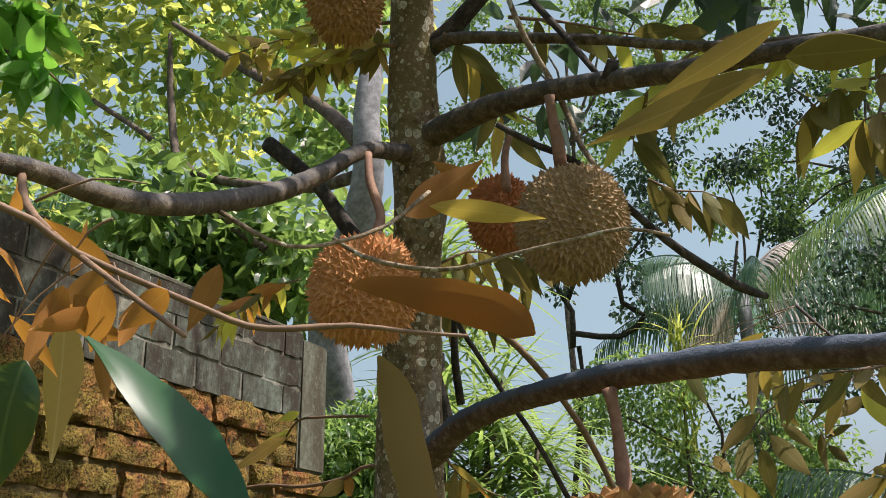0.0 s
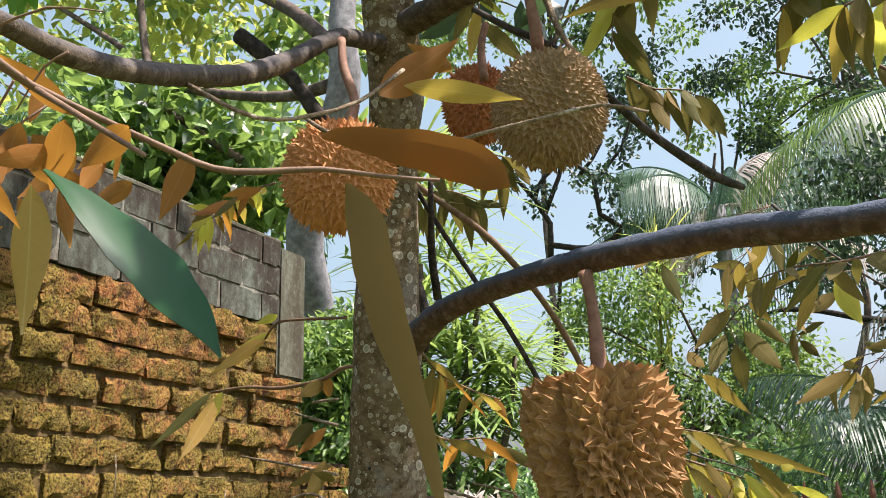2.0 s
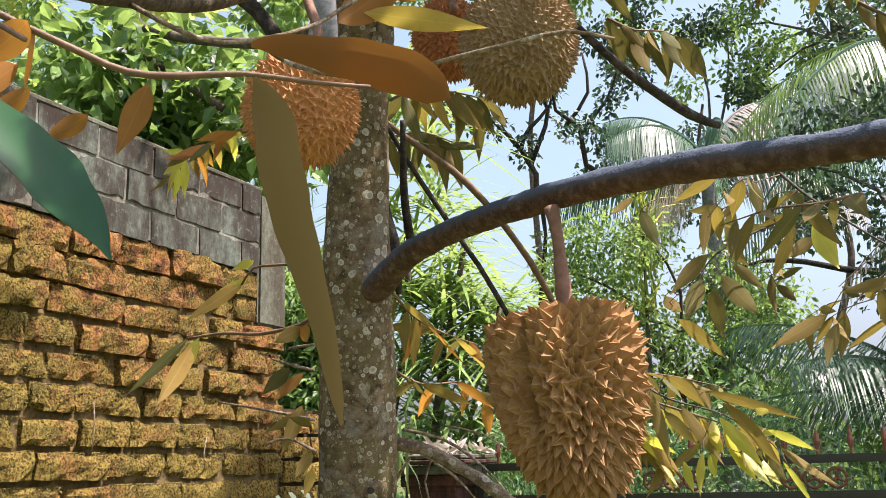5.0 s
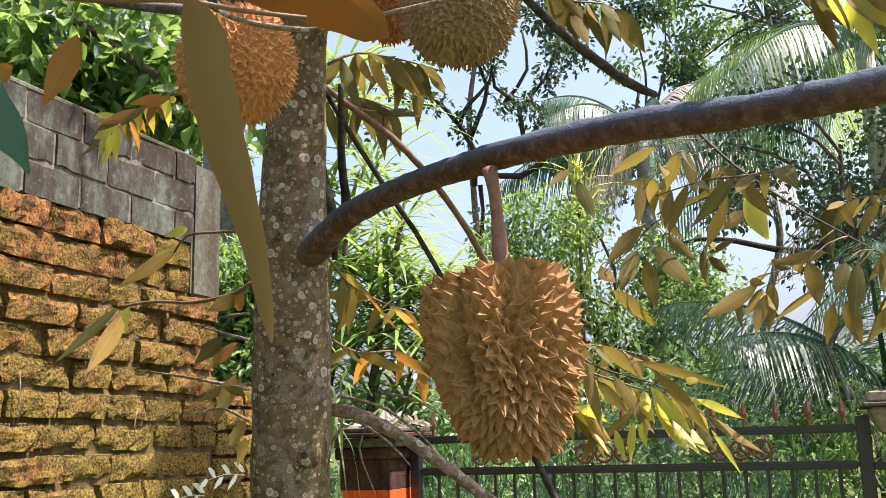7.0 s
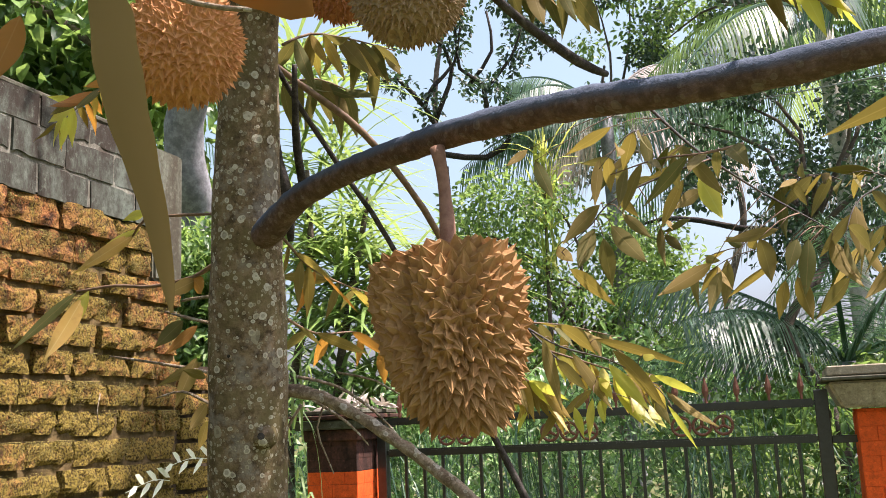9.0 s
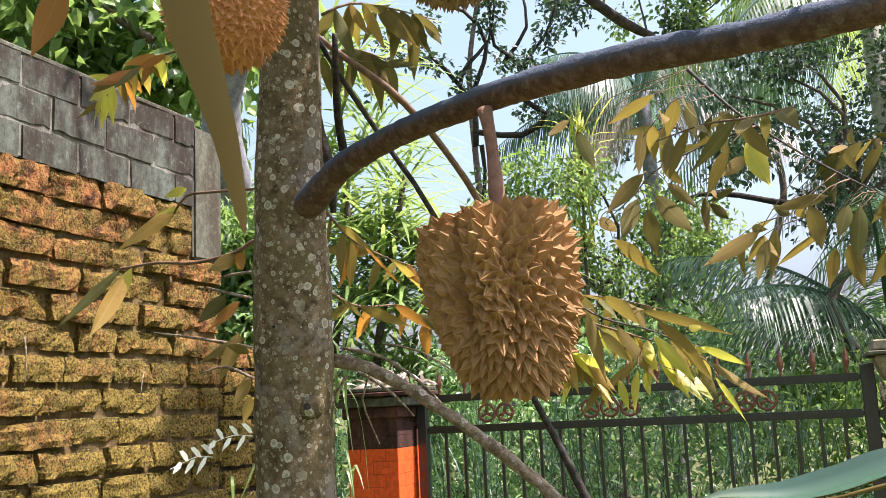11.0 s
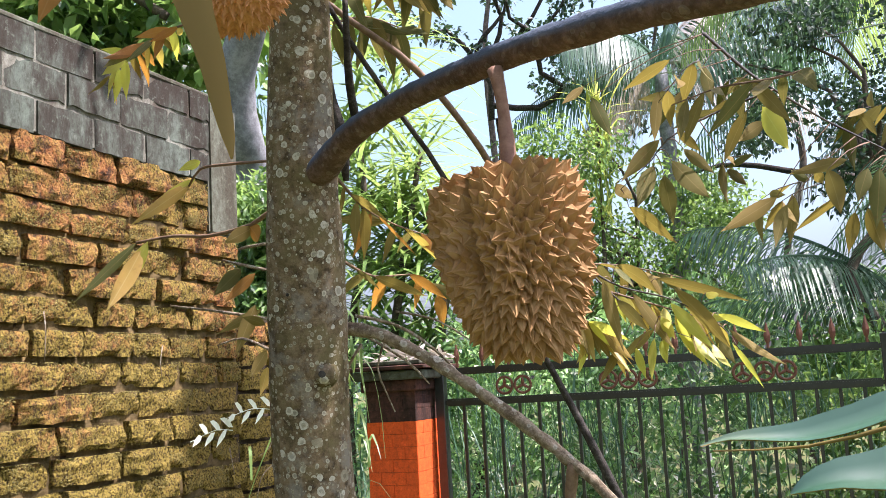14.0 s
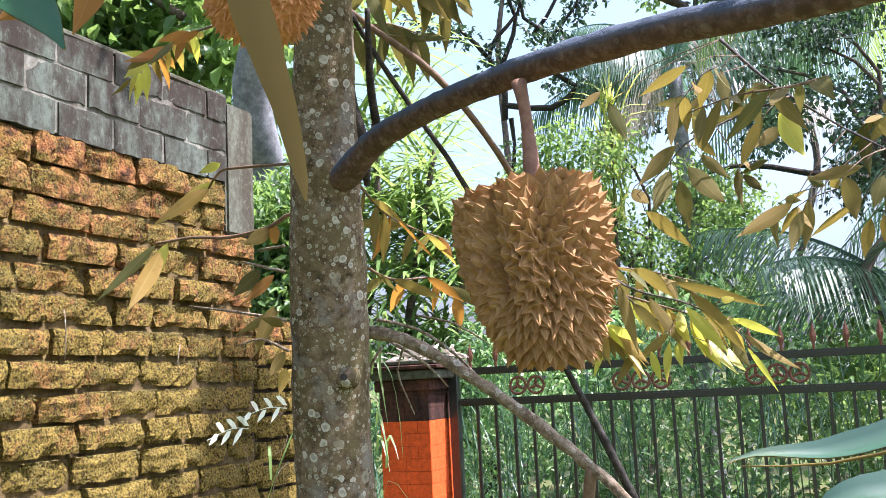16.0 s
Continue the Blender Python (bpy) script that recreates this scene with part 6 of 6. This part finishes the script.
def brick_mesh(seed, l, d, h, bump):
    """A worn brick: a broken front with chipped edges."""
    nx, nz = 10, 4
    V, F = [], []
    for i in range(nx + 1):
        for j in range(nz + 1):
            y, z = (i / nx - 0.5) * l, (j / nz - 0.5) * h
            edge = (i in (0, nx)) + (j in (0, nz))
            q = noise.noise(Vector((y * 5 + seed * 7, z * 16, seed)))
            r = noise.noise(Vector((y * 13, z * 42 + seed * 5, seed * 3)))
            chip = max(0.0, noise.noise(Vector((y * 4 + seed * 11, z * 13, 5.0))) + 0.1) if edge else 0.0
            V.append((d / 2 - bump * (0.45 + 0.8 * q + 0.55 * r) - bump * edge * (0.15 + 1.6 * chip), y * (1 - 0.02 * abs(q) - (0.05 * chip if i in (0, nx) else 0)), z * (1 - 0.25 * chip) + r * bump * 0.35))
    n0 = len(V)
    for i in range(nx):
        for j in range(nz):
            a = i * (nz + 1) + j
            F.append((a, a + nz + 1, a + nz + 2, a + 1))
    V += [(-d / 2, s * l / 2, t * h / 2) for s, t in ((-1, -1), (1, -1), (1, 1), (-1, 1))]
    F.append(tuple([i * (nz + 1) for i in range(nx + 1)][::-1] + [n0, n0 + 1]))
    F.append(tuple([i * (nz + 1) + nz for i in range(nx + 1)] + [n0 + 2, n0 + 3]))
    F.append(tuple([j for j in range(nz + 1)] + [n0 + 3, n0]))
    F.append(tuple([nx * (nz + 1) + j for j in range(nz + 1)][::-1] + [n0 + 1, n0 + 2]))
    me = bpy.data.meshes.new("brick")
    me.from_pydata(V, [], F)
    return me


def lay(name, meshes, y, z, x, lean, scale_y, scale_z=1.0):
    ob = new(name, meshes[rng.randrange(len(meshes))])
    ob.matrix_world = pose(x, y, z, lean, rng.uniform(-1.5, 1.5), rng.uniform(-1.5, 1.5)) @ Matrix.Diagonal((1, scale_y, scale_z, 1))
    m = ob.matrix_basis.copy()
    hang_on(ob, wall)
    ob.matrix_basis = m
    return ob


# earthy mortar between the courses, with holes where it has fallen out
ny, nz = 180, 82
V = []
for i in range(ny + 1):
    for j in range(nz + 1):
        y, z = 0.6 + (4.19 - 0.6) * i / ny, 0.95 + (2.584 - 0.95) * j / nz
        pit = max(0.0, noise.noise(Vector((y * 7, z * 12, 3.0))) - 0.28) * 0.16
        V.append((WX - 0.044 + 0.010 * noise.noise(Vector((y * 22, z * 26, 9.0))) - min(pit, 0.012), y, z))
F = [(i * (nz + 1) + j, (i + 1) * (nz + 1) + j, (i + 1) * (nz + 1) + j + 1, i * (nz + 1) + j + 1) for i in range(ny) for j in range(nz)]
raw_part("mortar_bed", V, F, MUD, wall, "crumbling earthy mortar with moss")
BRICKS = [brick_mesh(k + 1, 1.0, 0.13, 0.103, 0.019) for k in range(11)]
for me in BRICKS:
    me.materials.append(BRICK)
low = []
laid = []
for row in range(21):
    z = 2.585 - 0.1215 * (row + 0.5)
    y = (4.19 if z < 2.3 else YB) - rng.uniform(0.0, 0.012)
    first = True
    while y > YA:
        l = rng.uniform(0.22, 0.40) * (0.5 if first and row % 2 else 1.0)
        first = False
        a = max(YA, y - l)
        if z > 0.95 and a > 0.6:
            gap = rng.uniform(0.002, 0.010) if rng.random() < 0.66 else rng.uniform(0.016, 0.045)
            lay("brick", BRICKS, (a + y) / 2, z + rng.uniform(-0.005, 0.005) + (0.006 if row < 2 else 0), WX - 0.062 + rng.uniform(-0.026, 0.016), rng.uniform(-1.4, 1.4), y - a - (gap if row > 1 else gap * 0.3), 1.15 if row < 2 else rng.uniform(0.88, 1.01))
            laid.append((a + 0.015, y - 0.015, z))
        else:
            low.append(((a + y) / 2, z, y - a - 0.02))
        y = a
for row in range(8):
    for k in range(3):
        lay("brick", BRICKS, 4.335 + 0.26 * k + rng.uniform(-0.01, 0.01), 1.88 - 0.1215 * row, WX - 0.07 + rng.uniform(-0.012, 0.01), 0, 0.235)
V, F = join_data([(np.array([(WX - 0.13 + 0.13 * (k & 1), y + (0.5 if k & 2 else -0.5) * l, z + (0.048 if k & 4 else -0.048)) for k in range(8)]), [(0, 2, 3, 1), (4, 5, 7, 6), (0, 1, 5, 4), (2, 6, 7, 3), (1, 3, 7, 5), (0, 4, 6, 2)]) for y, z, l in low])
tagged(raw_part("lower_bricks", V, F, BRICK, wall), kind="stuff")
part("joint_mortar", box_bm(WX - 0.058, WX - 0.010, YA, 3.955, 2.60, 3.0), JOINT, wall, "pale mortar between the blocks")
BLOCKS = [brick_mesh(k + 20, 1.0, 0.13, 0.135, 0.0016) for k in range(4)]
for me in BLOCKS:
    me.materials.append(BLOCK)
for row in range(3):
    z = 2.585 + 0.146 * (row + 0.5)
    y = YB
    first = True
    while y > YA:
        l = 0.16 if first and row % 2 == 0 else 0.315
        first = False
        a = max(YA, y - l)
        lay("concrete_block", BLOCKS, (a + y) / 2, z + rng.uniform(-0.003, 0.003), WX - 0.068 + rng.uniform(-0.004, 0.004), 0, y - a - rng.uniform(0.008, 0.015))
        y = a
part("coping", box_bm(WX - 0.23, WX - 0.004, YA, 3.96, 3.005, 3.03, 0.006), CEMENT, wall, "thin stained cement coping")

fern = thing("fern", (-2.695, 4.213, 1.443), "small pale fern growing on the mossy bricks", "fern")
for p0, p1 in (((-2.660, 4.366, 1.483), (-2.620, 3.889, 1.454)), ((-2.660, 4.024, 1.401), (-2.620, 3.649, 1.373))):
    p0, p1 = Vector(p0), Vector(p1)
    mid = p0.lerp(p1, 0.5) + Vector((0.02, 0, 0.025))
    ch = [tube_data(curve_through([(*p0, 0.0022), (*mid, 0.0018), (*p1, 0.001)], 0.03), 5)]
    d = (p1 - p0).normalized()
    for k in range(6):
        turn = radians((24 if k % 2 else -24) - 2 * k)
        q = p0.lerp(p1, 0.05 + 0.15 * k) + Vector((0.015, 0, 0.016))
        w = Matrix.Rotation(turn, 3, "X") @ d
        w = (w + Vector((0.12, 0, 0))).normalized() * (0.17 - 0.012 * k)
        o = w.cross(Vector((1, 0, 0))).normalized() * 0.015
        ch.append((np.array([list(q), list(q + w * 0.3 - o), list(q + w * 0.7 - o * 0.8), list(q + w + Vector((0, 0, -0.008))), list(q + w * 0.7 + o * 0.8), list(q + w * 0.3 + o)]), [(0, 1, 2, 3, 4, 5)]))
    V, F = join_data(ch)
    raw_part("frond", V, F, FERN, fern)

# dry rootlets that hang on the bricks
for a_, b_, d_ in (((-2.680, 2.871, 1.912), (-2.675, 2.875, 1.827), (-2.680, 2.874, 1.722)), ((-2.680, 3.550, 1.795), (-2.675, 3.526, 1.721), (-2.680, 3.546, 1.643)), ((-2.680, 4.025, 1.320), (-2.675, 4.034, 1.261), (-2.680, 4.062, 1.190)), ((-2.670, 4.383, 1.348), (-2.660, 4.338, 1.295), (-2.670, 4.249, 1.258)), ((-2.670, 4.387, 1.213), (-2.660, 4.259, 1.159), (-2.670, 4.218, 1.033))):
    tube("rootlet", [(*a_, 0.0030), (*b_, 0.0026), (*d_, 0.0012)], DEADWOOD, wall, 5, 0.03, 0.15)

# cushions of moss on the faces and upper edges of the bricks
g = np.random.default_rng(91)
P, S = [], []
for y0, y1, z in laid:
    if y0 < 1.6:
        continue
    for patch in range(int(g.integers(1, 4)) + (z < 1.9)):
        n = int(g.integers(60, 190))
        cy, cz = g.uniform(y0, y1), z + g.choice([0.045, 0.03, 0.0, -0.02])
        yy = np.clip(cy + g.normal(size=n) * 0.04, y0, y1)
        zz = np.clip(cz + g.normal(size=n) * 0.016, z - 0.048, z + 0.050)
        P.append(np.stack([WX - 0.010 + g.normal(size=n) * 0.003 - 0.010 * (zz > z + 0.044), yy, zz], 1))
        S.append(g.uniform(0.0016, 0.0046, n))
P, S = np.concatenate(P), np.concatenate(S)
octa = np.array([(1, 0, 0), (-1, 0, 0), (0, 1, 0), (0, -1, 0), (0, 0, 1), (0, 0, -1.0)])
V = (P[:, None] + octa * np.array([0.5, 1, 0.75]) * S[:, None, None] * g.uniform(0.6, 1.5, (len(P), 6, 1))).reshape(-1, 3)
k = np.arange(len(P))[:, None] * 6
F = np.concatenate([k + np.array([f]) for f in ((0, 2, 4), (2, 1, 4), (1, 3, 4), (3, 0, 4), (2, 0, 5), (1, 2, 5), (3, 1, 5), (0, 3, 5))])
tagged(raw_part("moss", V, F, MOSS, wall, "yellow-green moss cushions"), kind="stuff")
